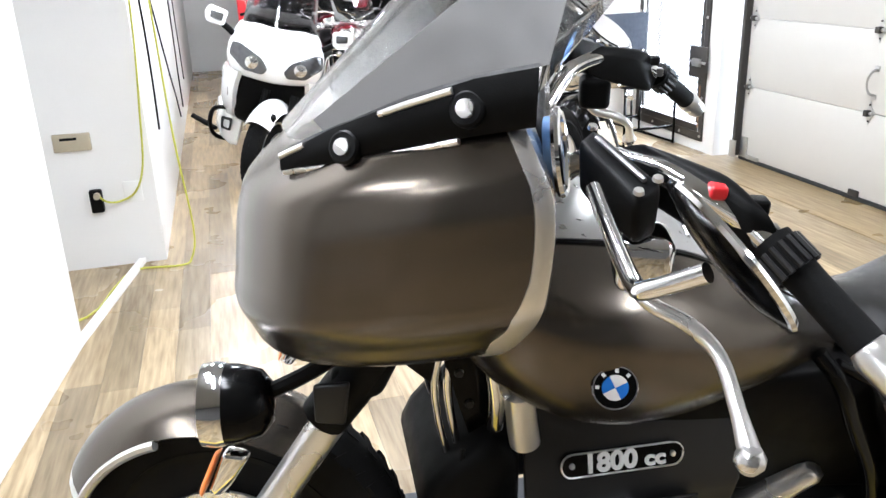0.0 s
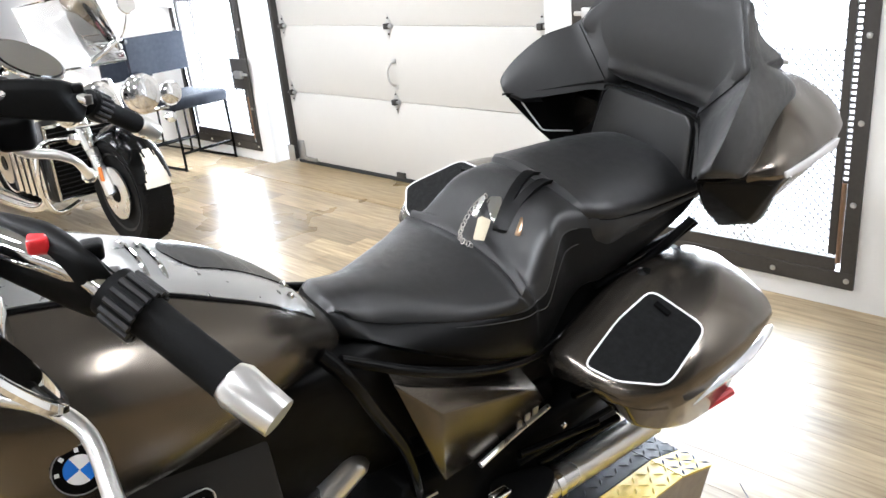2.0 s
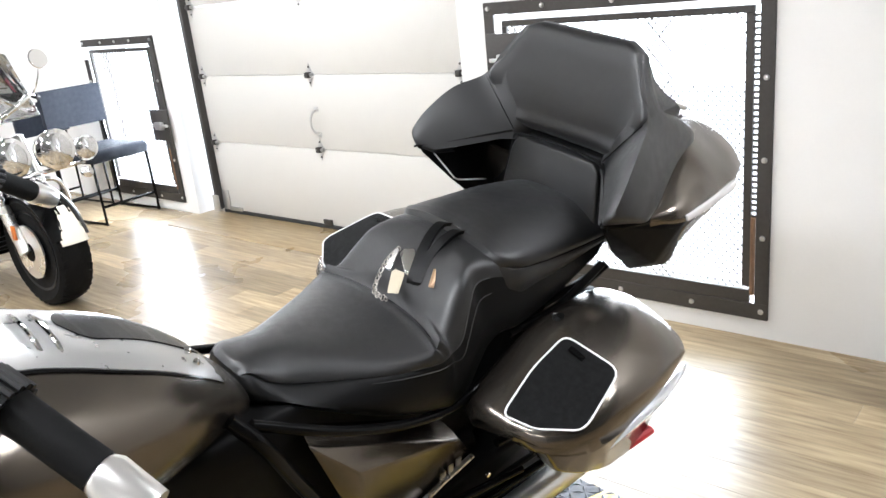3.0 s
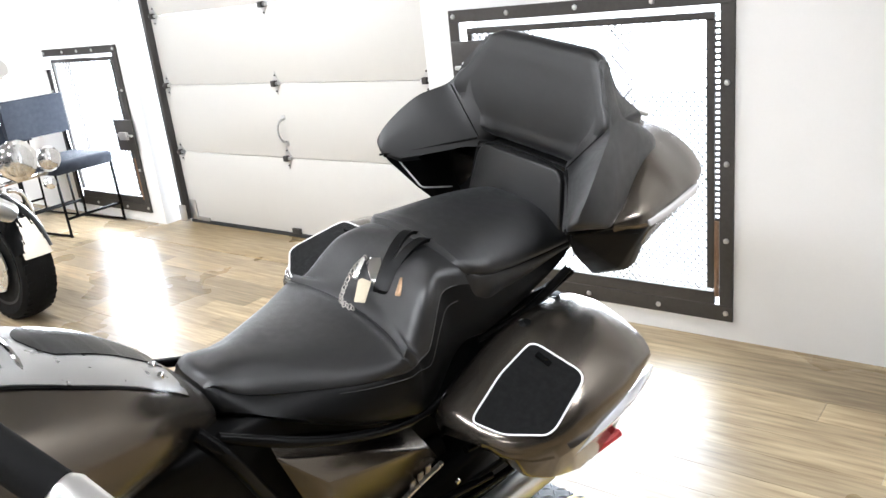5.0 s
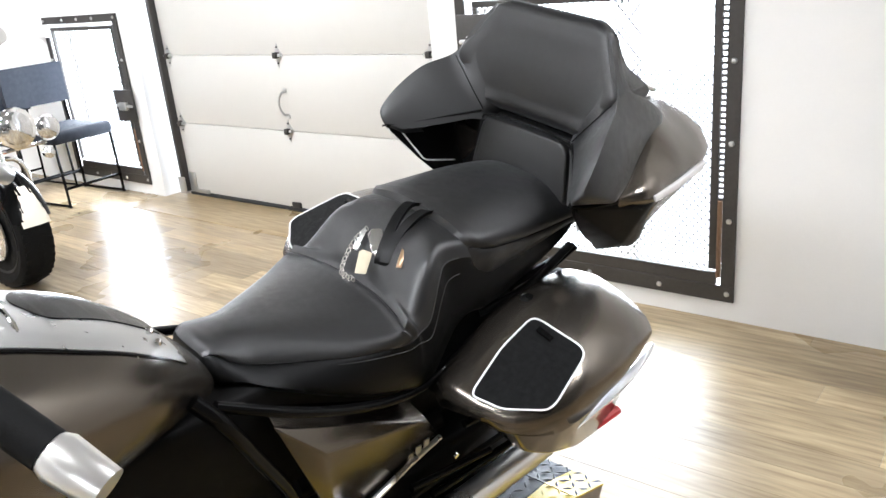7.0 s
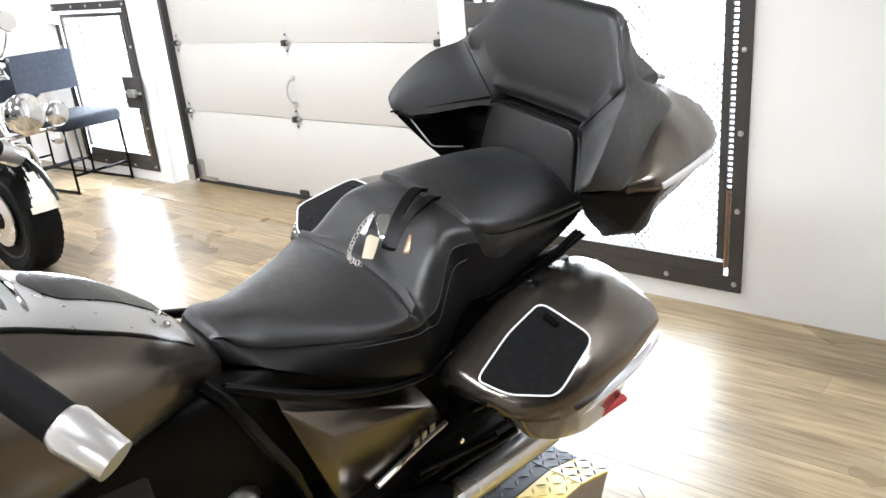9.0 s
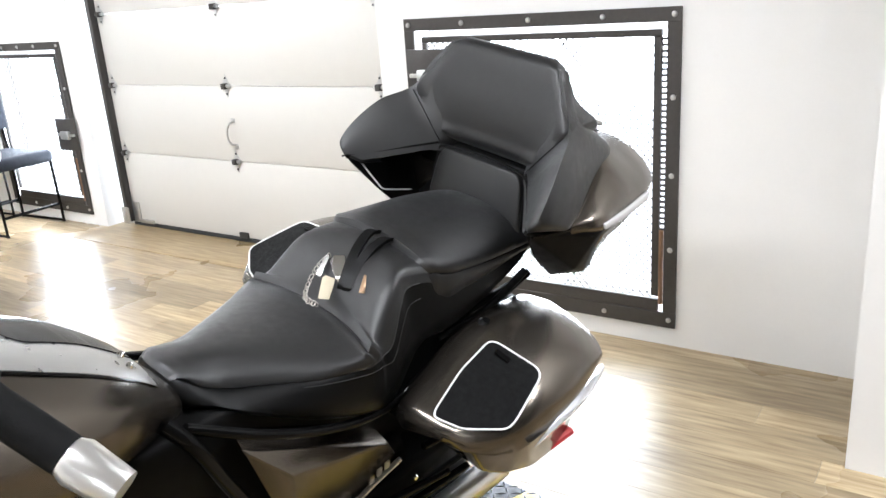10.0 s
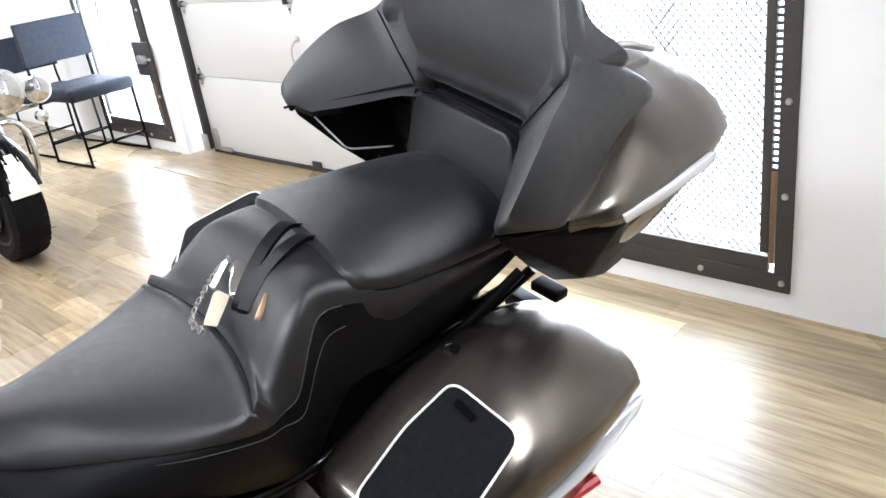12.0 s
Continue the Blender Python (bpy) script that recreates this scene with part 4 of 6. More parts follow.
def wheel(name, centre, radius, width, parent, m=I4, rimmat=None):
    r, w = radius, width / 2
    M = m @ pose(*centre)
    ty = part(name, turned([(r * 0.7, -w * 0.8), (r * 0.86, -w), (r * 0.95, -w * 0.86), (r, -w * 0.4), (r, w * 0.4), (r * 0.95, w * 0.86), (r * 0.86, w), (r * 0.7, w * 0.8)], M, 56, "x"), RUBBER, parent, "black treaded tyre")
    part("rim", turned([(r * 0.58, -w * 0.7), (r * 0.71, -w * 0.85), (r * 0.71, w * 0.85), (r * 0.58, w * 0.7)], M, 40, "x"), rimmat or SATIN, ty, "bright metal rim")
    part("hub", turned([(0.05, -w * 1.1), (0.06, -w), (0.06, w), (0.05, w * 1.1)], M, 20, "x"), BLACKP, ty)
    for s in (-1, 1):
        part("brake_disc", turned([(r * 0.32, s * w * 0.95), (r * 0.47, s * w * 0.95), (r * 0.47, s * w * 1.05), (r * 0.32, s * w * 1.05)], M, 32, "x"), SATIN, ty, "steel brake disc")
    for k in range(10):
        a = 2 * math.pi * k / 10
        part("spoke", bar([M @ Vector((0, 0.05 * math.cos(a), 0.05 * math.sin(a))), M @ Vector((0, r * 0.6 * math.cos(a), r * 0.6 * math.sin(a)))], 0.009, 6), rimmat or SATIN, ty)
    for k in range(40):
        for s in (-1, 1):
            a = 2 * math.pi * k / 40
            ca, sa = math.cos(a), math.sin(a)
            b2 = a + 0.06
            part("tread_block", hull([M @ Vector((s * w * u, rr * math.cos(t), rr * math.sin(t))) for rr, u in ((r * 0.99, 0.12), (r * 1.008, 0.12), (r * 0.955, 0.84), (r * 0.975, 0.84)) for t in (a + (0 if u < 0.5 else 0.08), b2 + (0.02 if u < 0.5 else 0.08))]), RUBBER, ty)
    return ty


def arc_shell(M, r0, r1, w, a0, a1, n=24, drop=0.35):
    """A mudguard: a curved cross-section carried round an axis along x, angles from straight up, forwards positive."""
    secs = []
    for t in np.linspace(a0, a1, n):
        ring = []
        for k in range(9):
            u = -1 + 2 * k / 8
            rr = r1 - drop * (r1 - r0) * 3 * abs(u) ** 2.2
            ring.append((u * w, rr))
        ring += [(u * 0.96, rr - 0.006) for u, rr in ring[::-1]]
        secs.append([M @ Vector((x, -rr * math.sin(radians(t)), rr * math.cos(radians(t)))) for x, rr in ring])
    return loft(secs)


wheel("rear_wheel", (0, 0.55, 0.32), 0.32, 0.18, bike)
part("rear_fender", arc_shell(pose(0, 0.55, 0.32), 0.33, 0.38, 0.125, -115, 40), BLACKP, bike, "black rear mudguard")
part("number_bracket", hull(both([(0.06, 1.2, 0.43), (0.06, 1.26, 0.42), (0.06, 1.26, 0.34), (0.06, 1.22, 0.34)]), 0.008), BLACKP, bike, "black rear bracket")
part("rear_lamp", hull([(0.03 + a, 1.27 + b, 0.46 + c) for a in (-0.04, 0.05) for b in (-0.02, 0.03) for c in (-0.03, 0.0)], 0.008), BLACKP, bike, "black rear lamp")

# steered front: bars, fairing, screen, fork
S = Matrix.Translation((0.07, -0.75, 1.25)) @ Matrix.Rotation(radians(-19), 4, Vector((0, 0.4, 0.917)))
# level, half width, front reach, rear reach; the levels fall towards the front
FAIR = [(0.065, 0.375, -0.342, 0.0), (0.035, 0.398, -0.394, 0.015), (0.0, 0.411, -0.412, 0.03), (-0.05, 0.416, -0.421, 0.036), (-0.1, 0.417, -0.427, 0.034), (-0.135, 0.414, -0.432, 0.03), (-0.18, 0.385, -0.42, 0.015), (-0.228, 0.338, -0.397, -0.022), (-0.262, 0.25, -0.357, -0.06), (-0.283, 0.14, -0.292, -0.11)]


def fair_ring(z, w, yf, yr):
    out = []
    for k in range(33):
        a = math.pi * k / 32
        c, s = math.cos(a), math.sin(a)
        y = yr + (yf - yr) * s ** 0.85
        out.append(S @ Vector((w * math.copysign(abs(c) ** 0.8, c), y, z + 0.27 * y)))
    out += [S @ Vector((-w * 0.85, yr + 0.012, z + 0.27 * yr)), S @ Vector((w * 0.85, yr + 0.012, z + 0.27 * yr))]
    return out


fairing = part("fairing", loft([fair_ring(*r) for r in lerp_rows(FAIR, 64)]), PAINT, bike, "brown-grey matt metallic front fairing", 60)
for sx in (1, -1):
    rows = lerp_rows(FAIR[:11], 30)
    part("fairing_bezel", loft([[S @ Vector((sx * (w + a), yr + b, z + 0.27 * yr)) for a, b in ((0.003, -0.01 - 0.05 * max(0, (-z - 0.1) * 4)), (0.005, 0.0), (0.0, 0.01), (-0.03, 0.012), (-0.03, -0.02))] for z, w, yf, yr in rows]), SATIN, fairing, "bright fairing edge trim")
    tr = [(0.286, -0.285, -0.016, 0.018), (0.315, -0.215, 0.01, 0.035), (0.35, -0.125, 0.045, 0.045), (0.375, -0.045, 0.073, 0.05), (0.392, 0.02, 0.09, 0.05)]
    trim = part("screen_trim", loft([[S @ Vector((sx * (x + a), y, z + b * h)) for a, b in ((0.006, -0.32), (0.012, -0.1), (0.012, 0.5), (0.004, 0.9), (-0.02, 0.9), (-0.02, -0.32))] for x, y, z, h in tr]), BLACKP, fairing, "black windscreen bracket")
    for p in ((0.373, -0.052, 0.087), (0.326, -0.195, 0.026)):
        d = S @ Vector((sx * (p[0] + 0.012), p[1], p[2]))
        o = S @ Vector((sx * (p[0] + 1.0), p[1] - 0.35, p[2] + 0.4))
        part("screw_boss", turned([(0.001, -0.03), (0.02, -0.03), (0.02, 0.002), (0.017, 0.005), (0.001, 0.005)], look(d, o) @ pose(0, 0, 0, 0, 180, 0), 18), BLACKP, trim)
        part("screw", turned([(0.001, 0.0), (0.011, 0.0), (0.01, 0.009), (0.001, 0.011)], look(d, o) @ pose(0, 0, 0, 0, 180, 0), 14), SATIN, trim, "bright screw")
    # Bright bars are laid where highlights run along the bracket's edges.
    for u0, u1, top in ((0.05, 0.9, False), (1.3, 2.8, False), (0.0, 0.5, True), (1.7, 2.7, True)):
        pts = []
        for k in range(4):
            t = u0 + (u1 - u0) * k / 3
            i = min(int(t), 3)
            u = t - i
            x, y, z, h = [tr[i][j] * (1 - u) + tr[i + 1][j] * u for j in range(4)]
            pts.append(S @ Vector((sx * (x + (0.008 if top else 0.006)), y, z + (0.8 * h if top else -0.36 * h))))
        part("trim_highlight", bar(pts, 0.0042, 8), SATIN, trim, "bright strip standing in for an edge highlight")
    dfl = [(0.302, -0.222, 0.03), (0.287, -0.243, 0.044), (0.28, -0.185, 0.09), (0.285, -0.111, 0.153), (0.29, -0.05, 0.203), (0.305, 0.045, 0.27), (0.33, 0.05, 0.22), (0.375, 0.03, 0.135), (0.37, -0.053, 0.104), (0.34, -0.142, 0.064)]
    bm = bmesh.new()
    A = [bm.verts.new(S @ Vector((sx * (x + 0.004), y, z))) for x, y, z in dfl]
    Bv = [bm.verts.new(S @ Vector((sx * (x - 0.004), y, z))) for x, y, z in dfl]
    for ring in (A, Bv[::-1]):
        bm.faces.new(ring)
    for k in range(len(dfl)):
        bm.faces.new((A[k], A[(k + 1) % len(dfl)], Bv[(k + 1) % len(dfl)], Bv[k]))
    part("wind_deflector", bm, GREYD, fairing, "matt grey wind deflector")
    # bars and controls
    part("handlebar", bar([S @ Vector((sx * x, y, z)) for x, y, z in ((0.05, -0.02, -0.14), (0.1, -0.01, -0.125), (0.17, 0.012, -0.101), (0.23, 0.051, -0.035), (0.28, 0.088, 0.008), (0.34, 0.145, 0.019), (0.38, 0.185, 0.011), (0.42, 0.25, -0.02), (0.51, 0.337, -0.092))], 0.0145, 14), CHROME, bike, "chrome handlebar")
    grip = part("grip", bar([S @ Vector((sx * x, y, z)) for x, y, z in ((0.445, 0.275, -0.038), (0.465, 0.295, -0.055), (0.512, 0.339, -0.093))], [0.021, 0.019, 0.019], 18), RUBBER, bike, "black rubber grip")
    part("bar_end", bar([S @ Vector((sx * x, y, z)) for x, y, z in ((0.51, 0.337, -0.092), (0.518, 0.345, -0.098), (0.546, 0.372, -0.121))], [0.017, 0.022, 0.019], 16, False, 1), SATIN, grip, "bright bar end weight")
    for k in range(15):
        a = 2 * math.pi * k / 15
        u, v = Vector((0.7, -0.7, 0)), Vector((0.35, 0.35, 0.87))
        c0 = Vector((0.436, 0.266, -0.031)) + (u * math.cos(a) + v * math.sin(a)) * 0.0245
        part("dial_rib", bar([S @ Vector((sx * p.x, p.y, p.z)) for p in (c0, c0 + Vector((0.02, 0.019, -0.016)))], 0.0034, 6), GREYM, grip)
    part("dial", bar([S @ Vector((sx * x, y, z)) for x, y, z in ((0.43, 0.26, -0.027), (0.455, 0.284, -0.047))], 0.024, 20), BLACKP, grip, "black menu dial")
    sw = part("switchgear", hull([S @ Vector((sx * x, y, z)) for x, y, z in ((0.3, 0.108, 0.036), (0.3, 0.115, -0.012), (0.33, 0.14, 0.046), (0.355, 0.18, 0.03), (0.375, 0.2, -0.04), (0.43, 0.235, 0.012), (0.43, 0.24, -0.055), (0.385, 0.225, 0.028), (0.44, 0.275, -0.01), (0.4, 0.25, -0.06), (0.36, 0.215, 0.02))], 0.01), BLACKP, bike, "black switchgear")
    part("red_button", hull([S @ Vector((sx * (0.397 + a), 0.209 + b, 0.016 + c)) for a in (-0.014, 0.014) for b in (-0.009, 0.009) for c in (-0.008, 0.007)], 0.004), RED, sw, "red button")
    part("switch", hull([S @ Vector((sx * (0.405 + a), 0.25 + b, 0.004 + c)) for a in (-0.012, 0.012) for b in (-0.01, 0.01) for c in (-0.008, 0.008)], 0.004), BLACKP, sw)
    part("switch", hull([S @ Vector((sx * (0.418 + a), 0.262 + b, -0.02 + c)) for a in (-0.009, 0.009) for b in (-0.009, 0.009) for c in (-0.008, 0.008)], 0.003), GREYD, sw)
    res = part("reservoir", hull([S @ Vector((sx * x, y, z)) for x, y, z in ((0.325, 0.085, 0.06), (0.355, 0.065, 0.05), (0.43, 0.15, 0.03), (0.455, 0.12, 0.02), (0.33, 0.09, 0.0), (0.36, 0.07, -0.01), (0.42, 0.15, -0.03), (0.445, 0.125, -0.035))], 0.008), BLACKP, bike, "black fluid reservoir with a screwed lid")
    for x, y, z in ((0.335, 0.082, 0.062), (0.427, 0.143, 0.036), (0.446, 0.123, 0.028)):
        part("lid_screw", turned([(0.001, 0), (0.006, 0), (0.005, 0.004), (0.001, 0.004)], S @ pose(sx * x, y, z - 0.003, 0, 18 * sx, 0), 10), SATIN, res)
    part("lid_line", bar([S @ Vector((sx * x, y, z)) for x, y, z in ((0.36, 0.085, 0.055), (0.43, 0.13, 0.033))], 0.003, 6), GREYD, res)
    part("lever_bracket", hull([S @ Vector((sx * (0.40 + a), 0.14 + b, -0.06 + c)) for a in (-0.03, 0.04) for b in (-0.03, 0.03) for c in (-0.03, 0.03)], 0.012), CHROME if sx > 0 else BLACKP, bike, "lever bracket")
    part("lever", bar([S @ Vector((sx * x, y, z)) for x, y, z in ((0.40, 0.13, -0.085), (0.425, 0.15, -0.105), (0.445, 0.19, -0.118), (0.47, 0.22, -0.14), (0.52, 0.232, -0.172), (0.556, 0.238, -0.193))], [0.009, 0.009, 0.009, 0.008, 0.0085, 0.012], 10), SATIN, bike, "bright clutch lever with a ball end")
    part("lever_ball", turned([(0.001, -0.015), (0.009, -0.013), (0.015, -0.004), (0.015, 0.004), (0.009, 0.013), (0.001, 0.015)], S @ pose(sx * 0.56, 0.238, -0.197), 14), SATIN, bike)
    mirror = part("mirror_stem", bar([S @ Vector((sx * x, y, z)) for x, y, z in ((0.44, 0.08, 0.025), (0.47, 0.085, 0.018), (0.54, 0.095, 0.006), (0.605, 0.105, 0.0), (0.625, 0.115, 0.008), (0.648, 0.15, 0.035))], 0.0085, 10), CHROME, bike, "chrome mirror stem")
    ax = Vector((sx * 0.17, 0.076, -0.024)).normalized()
    nz = Vector((sx * -0.2, 0.6, 0.77))
    nz = (nz - ax * nz.dot(ax)).normalized()
    if sx > 0:
        ax = Vector((0.095, 0.055, -0.065)).normalized()
        nz = ax.cross(Vector((-0.52, 0.26, -0.34))).normalized()
        nz = (nz if nz.y > 0 else -nz) + Vector((-0.08, 0.0, 0.0))
        nz = (nz - ax * nz.dot(ax)).normalized()
    MM = Matrix.Translation((0.688, -0.762, 1.362)) @ Matrix((ax, nz.cross(ax), nz)).transposed().to_4x4() @ Matrix.Diagonal((0.78, 0.6, 0.6, 1)) if sx > 0 else S @ Matrix.Translation((sx * 0.588, 0.17, 0.03)) @ Matrix((ax, nz.cross(ax), nz)).transposed().to_4x4() @ Matrix.Diagonal((1.05, 0.62, 0.8, 1))
    part("mirror_shell", turned([(0.001, -0.02), (0.06, -0.016), (0.092, -0.004), (0.094, 0.004), (0.09, 0.007), (0.001, 0.007)], MM, 32), GLOSSB, mirror, "black mirror shell")
    part("mirror_rim", bar([MM @ Vector((0.094 * math.cos(a), 0.094 * math.sin(a), 0.002)) for a in np.linspace(0, 2 * math.pi, 33)[:-1]], 0.004, 6, True, 1), CHROME, mirror, "chrome mirror rim")
    part("mirror_glass", turned([(0.001, 0.0075), (0.086, 0.0075), (0.086, 0.009), (0.001, 0.009)], MM, 32), MIRROR, mirror)
    # fork, lamps
    part("fork_leg", bar([S @ Vector((sx * 0.11, y, z)) for y, z in ((-0.02, -0.1), (-0.2, -0.38), (-0.28, -0.5), (-0.46, -0.8))], 0.03, 16), SATIN, bike, "bright fork leg")
    part("fork_shroud", bar([S @ Vector((sx * 0.11, y, z)) for y, z in ((-0.12, -0.22), (-0.24, -0.42), (-0.3, -0.51))], 0.042, 16), BLACKP, bike, "black fork shroud")
    lm = S @ pose(sx * 0.2, -0.43, -0.437) @ pose(0, 0, 0, 90, 0, sx * 12)
    lamp = part("spot_lamp", turned([(0.001, -0.075), (0.03, -0.073), (0.052, -0.055), (0.062, -0.02), (0.063, 0.0), (0.001, 0.0)], lm, 32), GLOSSB, bike, "black round spot lamp with a chrome rim")
    part("lamp_rim", turned([(0.05, 0.0), (0.064, 0.0), (0.067, 0.012), (0.064, 0.035), (0.056, 0.037), (0.05, 0.02)], lm, 32), CHROME, lamp, "chrome rim")
    part("lamp_lens", turned([(0.001, 0.02), (0.053, 0.018), (0.04, 0.03), (0.001, 0.034)], lm, 28), LENS, lamp)
    part("lamp_arm", bar([S @ Vector((sx * 0.19, -0.37, -0.42)), S @ Vector((sx * 0.16, -0.3, -0.39)), S @ Vector((sx * 0.08, -0.22, -0.36))], 0.013, 8), BLACKP, bike)
    ind = part("indicator", hull([S @ Vector((sx * x, y, z)) for x, y, z in ((0.19, -0.44, -0.52), (0.22, -0.44, -0.52), (0.19, -0.475, -0.61), (0.22, -0.475, -0.61), (0.185, -0.4, -0.53), (0.215, -0.4, -0.53), (0.2, -0.45, -0.62))], 0.008), CHROME, bike, "chrome indicator")
    part("indicator_lens", hull([S @ Vector((sx * x, y, z)) for x, y, z in ((0.19, -0.447, -0.525), (0.225, -0.447, -0.525), (0.19, -0.482, -0.61), (0.225, -0.482, -0.61), (0.2, -0.46, -0.53), (0.22, -0.488, -0.6))], 0.004), ORANGE, ind, "amber lens")
part("triple_clamp", hull([S @ Vector((x, y, z)) for x, y, z in both([(0.14, -0.16, -0.36), (0.14, -0.28, -0.40), (0.14, -0.2, -0.45), (0.14, -0.3, -0.48)])], 0.015), BLACKP, bike, "black lower fork clamp")
part("clamp_plate", hull([S @ Vector((0.165 + a, y, z)) for a in (0, 0.012) for y, z in ((-0.24, -0.40), (-0.3, -0.41), (-0.3, -0.48), (-0.25, -0.48))], 0.006), GREYM, bike, "dark clamp plate")
wheel("front_wheel", (0, -0.512, -0.89), 0.338, 0.13, bike, S, BLACKP)
part("front_fender", arc_shell(S @ pose(0, -0.52, -0.9), 0.335, 0.36, 0.088, -28, 62, 28, 0.7), PAINT, bike, "brown-grey matt metallic front mudguard")
part("fender_trim", arc_shell(S @ pose(0, -0.52, -0.9), 0.33, 0.358, 0.093, 52, 66, 8, 0.7), SATIN, bike, "bright mudguard edge")
for sx in (1, -1):
    part("fender_edge", bar([S @ Vector((sx * 0.09, -0.52 - 0.3 * math.sin(radians(t)), -0.9 + 0.3 * math.cos(radians(t)))) for t in np.linspace(20, 68, 12)], 0.01, 8), SATIN, bike, "bright mudguard edge")
    part("frame_plate", hull([(sx * x, y, z) for x in (0.068, 0.088) for y, z in ((-0.868, 0.8), (-0.796, 0.8), (-0.803, 0.57), (-0.762, 0.59), (-0.74, 0.4), (-0.7, 0.4))], 0.003), GLOSSB, bike, "black bolted front frame plate")
    for y, z in ((-0.836, 0.758), (-0.815, 0.682), (-0.79, 0.605)):
        part("plate_bolt", turned([(0.001, 0), (0.009, 0), (0.008, 0.006), (0.001, 0.007)], pose(sx * 0.088, y, z, 0, 90 * sx, 0), 12), GREYM, bike, "dark bolt")
    part("oil_pipe", bar([(sx * 0.085, -0.868, 0.82), (sx * 0.085, -0.88, 0.74), (sx * 0.085, -0.87, 0.64), (sx * 0.085, -0.848, 0.54), (sx * 0.085, -0.82, 0.4)], 0.007, 10), CHROME, bike, "thin chrome oil pipe")
    part("oil_pipe", bar([(sx * 0.08, -0.85, 0.82), (sx * 0.08, -0.855, 0.72), (sx * 0.08, -0.838, 0.6), (sx * 0.08, -0.815, 0.5)], 0.008, 10), CHROME, bike, "thin chrome oil pipe")
    part("flex_pipe", bar([(sx * 0.125, -0.79, 0.83), (sx * 0.125, -0.775, 0.74), (sx * 0.122, -0.772, 0.7), (sx * 0.11, -0.77, 0.64)], 0.017, 12), CHROME, bike, "chrome flexible pipe")
    part("starter_drum", bar([(sx * 0.15, -0.745, 0.76), (sx * 0.15, -0.742, 0.75), (sx * 0.15, -0.728, 0.66), (sx * 0.15, -0.722, 0.63)], [0.012, 0.027, 0.029, 0.029], 18, False, 1), SATIN, bike, "satin metal drum beside the engine")
    part("horn_bracket", hull([(sx * (0.05 + a), y, z) for a in (0, 0.03) for y, z in ((-0.94, 0.79), (-0.87, 0.79), (-0.865, 0.735), (-0.885, 0.73))], 0.004), BLACKP, bike, "small black bracket")
    part("lower_cable", bar([(sx * 0.12, -0.83, 0.6), (sx * 0.14, -0.84, 0.52), (sx * 0.15, -0.82, 0.4)], 0.005, 8), RUBBER, bike, "black cable")
part("front_case", loft([[(x, y * k + (1 - k) * -0.8, z * k + (1 - k) * 0.48) for y, z in ((-0.915, 0.47), (-0.895, 0.52), (-0.856, 0.567), (-0.81, 0.608), (-0.778, 0.628), (-0.745, 0.61), (-0.72, 0.57), (-0.71, 0.3), (-0.88, 0.3))] for x, k in ((-0.15, 0.8), (-0.135, 0.95), (-0.11, 1.0), (0.11, 1.0), (0.135, 0.95), (0.15, 0.8))]), BLACKP, bike, "black rounded front engine case", 50)
# windscreen and instruments
scr = []
for k in range(21):
    a = math.pi * (0.04 + 0.92 * k / 20)
    c, s = math.cos(a), math.sin(a)
    scr.append([S @ Vector(((0.31 - 0.03 * h) * c, 0.02 - 0.383 * s + 0.32 * h * s ** 0.5, 0.03 - 0.055 * s + 0.34 * h * (0.35 + 0.65 * s))) for h in np.linspace(0, 1.25, 7)])
# A chrome bar stands in for the highlight on the clear screen's edge.
part("screen_edge_glint", bar([r[-1] for r in scr], 0.0035, 6, False, 1), CHROME, fairing, "thin chrome bar for the windscreen's edge highlight")
bm = bmesh.new()
g = [[bm.verts.new(p) for p in row] for row in scr]
for r0, r1 in zip(g, g[1:]):
    for k in range(6):
        bm.faces.new((r0[k], r1[k], r1[k + 1], r0[k + 1]))
bmesh.ops.solidify(bm, geom=list(bm.faces), thickness=0.004)
wind = part("windscreen", bm, SCREEN, fairing, "clear curved windscreen", 60)
wind.visible_shadow = False
dash = part("dash", hull([S @ Vector(p) for p in both([(0.355, 0.03, 0.03), (0.38, 0.05, -0.1), (0.33, 0.045, -0.19), (0.3, -0.2, 0.03), (0.22, 0.0, -0.24), (0.2, -0.25, 0.0), (0.3, 0.03, 0.06)])], 0.015), BLACKP, fairing, "black instrument panel")
DM = S @ pose(0.33, 0.045, 0.028, -80, 0, -6)
dial_ring = part("speaker_ring", bar([DM @ Vector((0.046 * math.cos(a), 0.046 * math.sin(a), 0.004)) for a in np.linspace(0, 2 * math.pi, 29)[:-1]], 0.006, 8, True, 1), CHROME, dash, "chrome ring")
part("blue_film", turned([(0.001, 0.007), (0.042, 0.004), (0.042, -0.01), (0.001, -0.01)], DM, 28), SKYBL, dial_ring, "pale blue protective film")

# keys lying on the seat
keys = thing("key_ring", BIKE @ pose(0.022, 0.406, 0.81), "bunch of metal keys with a tan leather tag on the seat", "keys")
part("key_fob", hull([(x, y, z) for x, y, z in ((-0.05, 0.04, 0.045), (-0.025, 0.055, 0.05), (0.02, 0.015, 0.02), (0.0, -0.005, 0.015), (-0.055, 0.03, 0.03), (0.01, 0.0, 0.002), (-0.03, 0.045, 0.035))], 0.003), CHROME, keys, "chrome key fob")
part("key_fob", hull([(x, y, z) for x, y, z in ((-0.07, 0.03, 0.04), (-0.055, 0.036, 0.045), (-0.045, -0.005, 0.005), (-0.06, -0.012, 0.005), (-0.065, 0.02, 0.025), (-0.05, -0.005, -0.004))], 0.003), SATIN, keys, "bright metal tag")
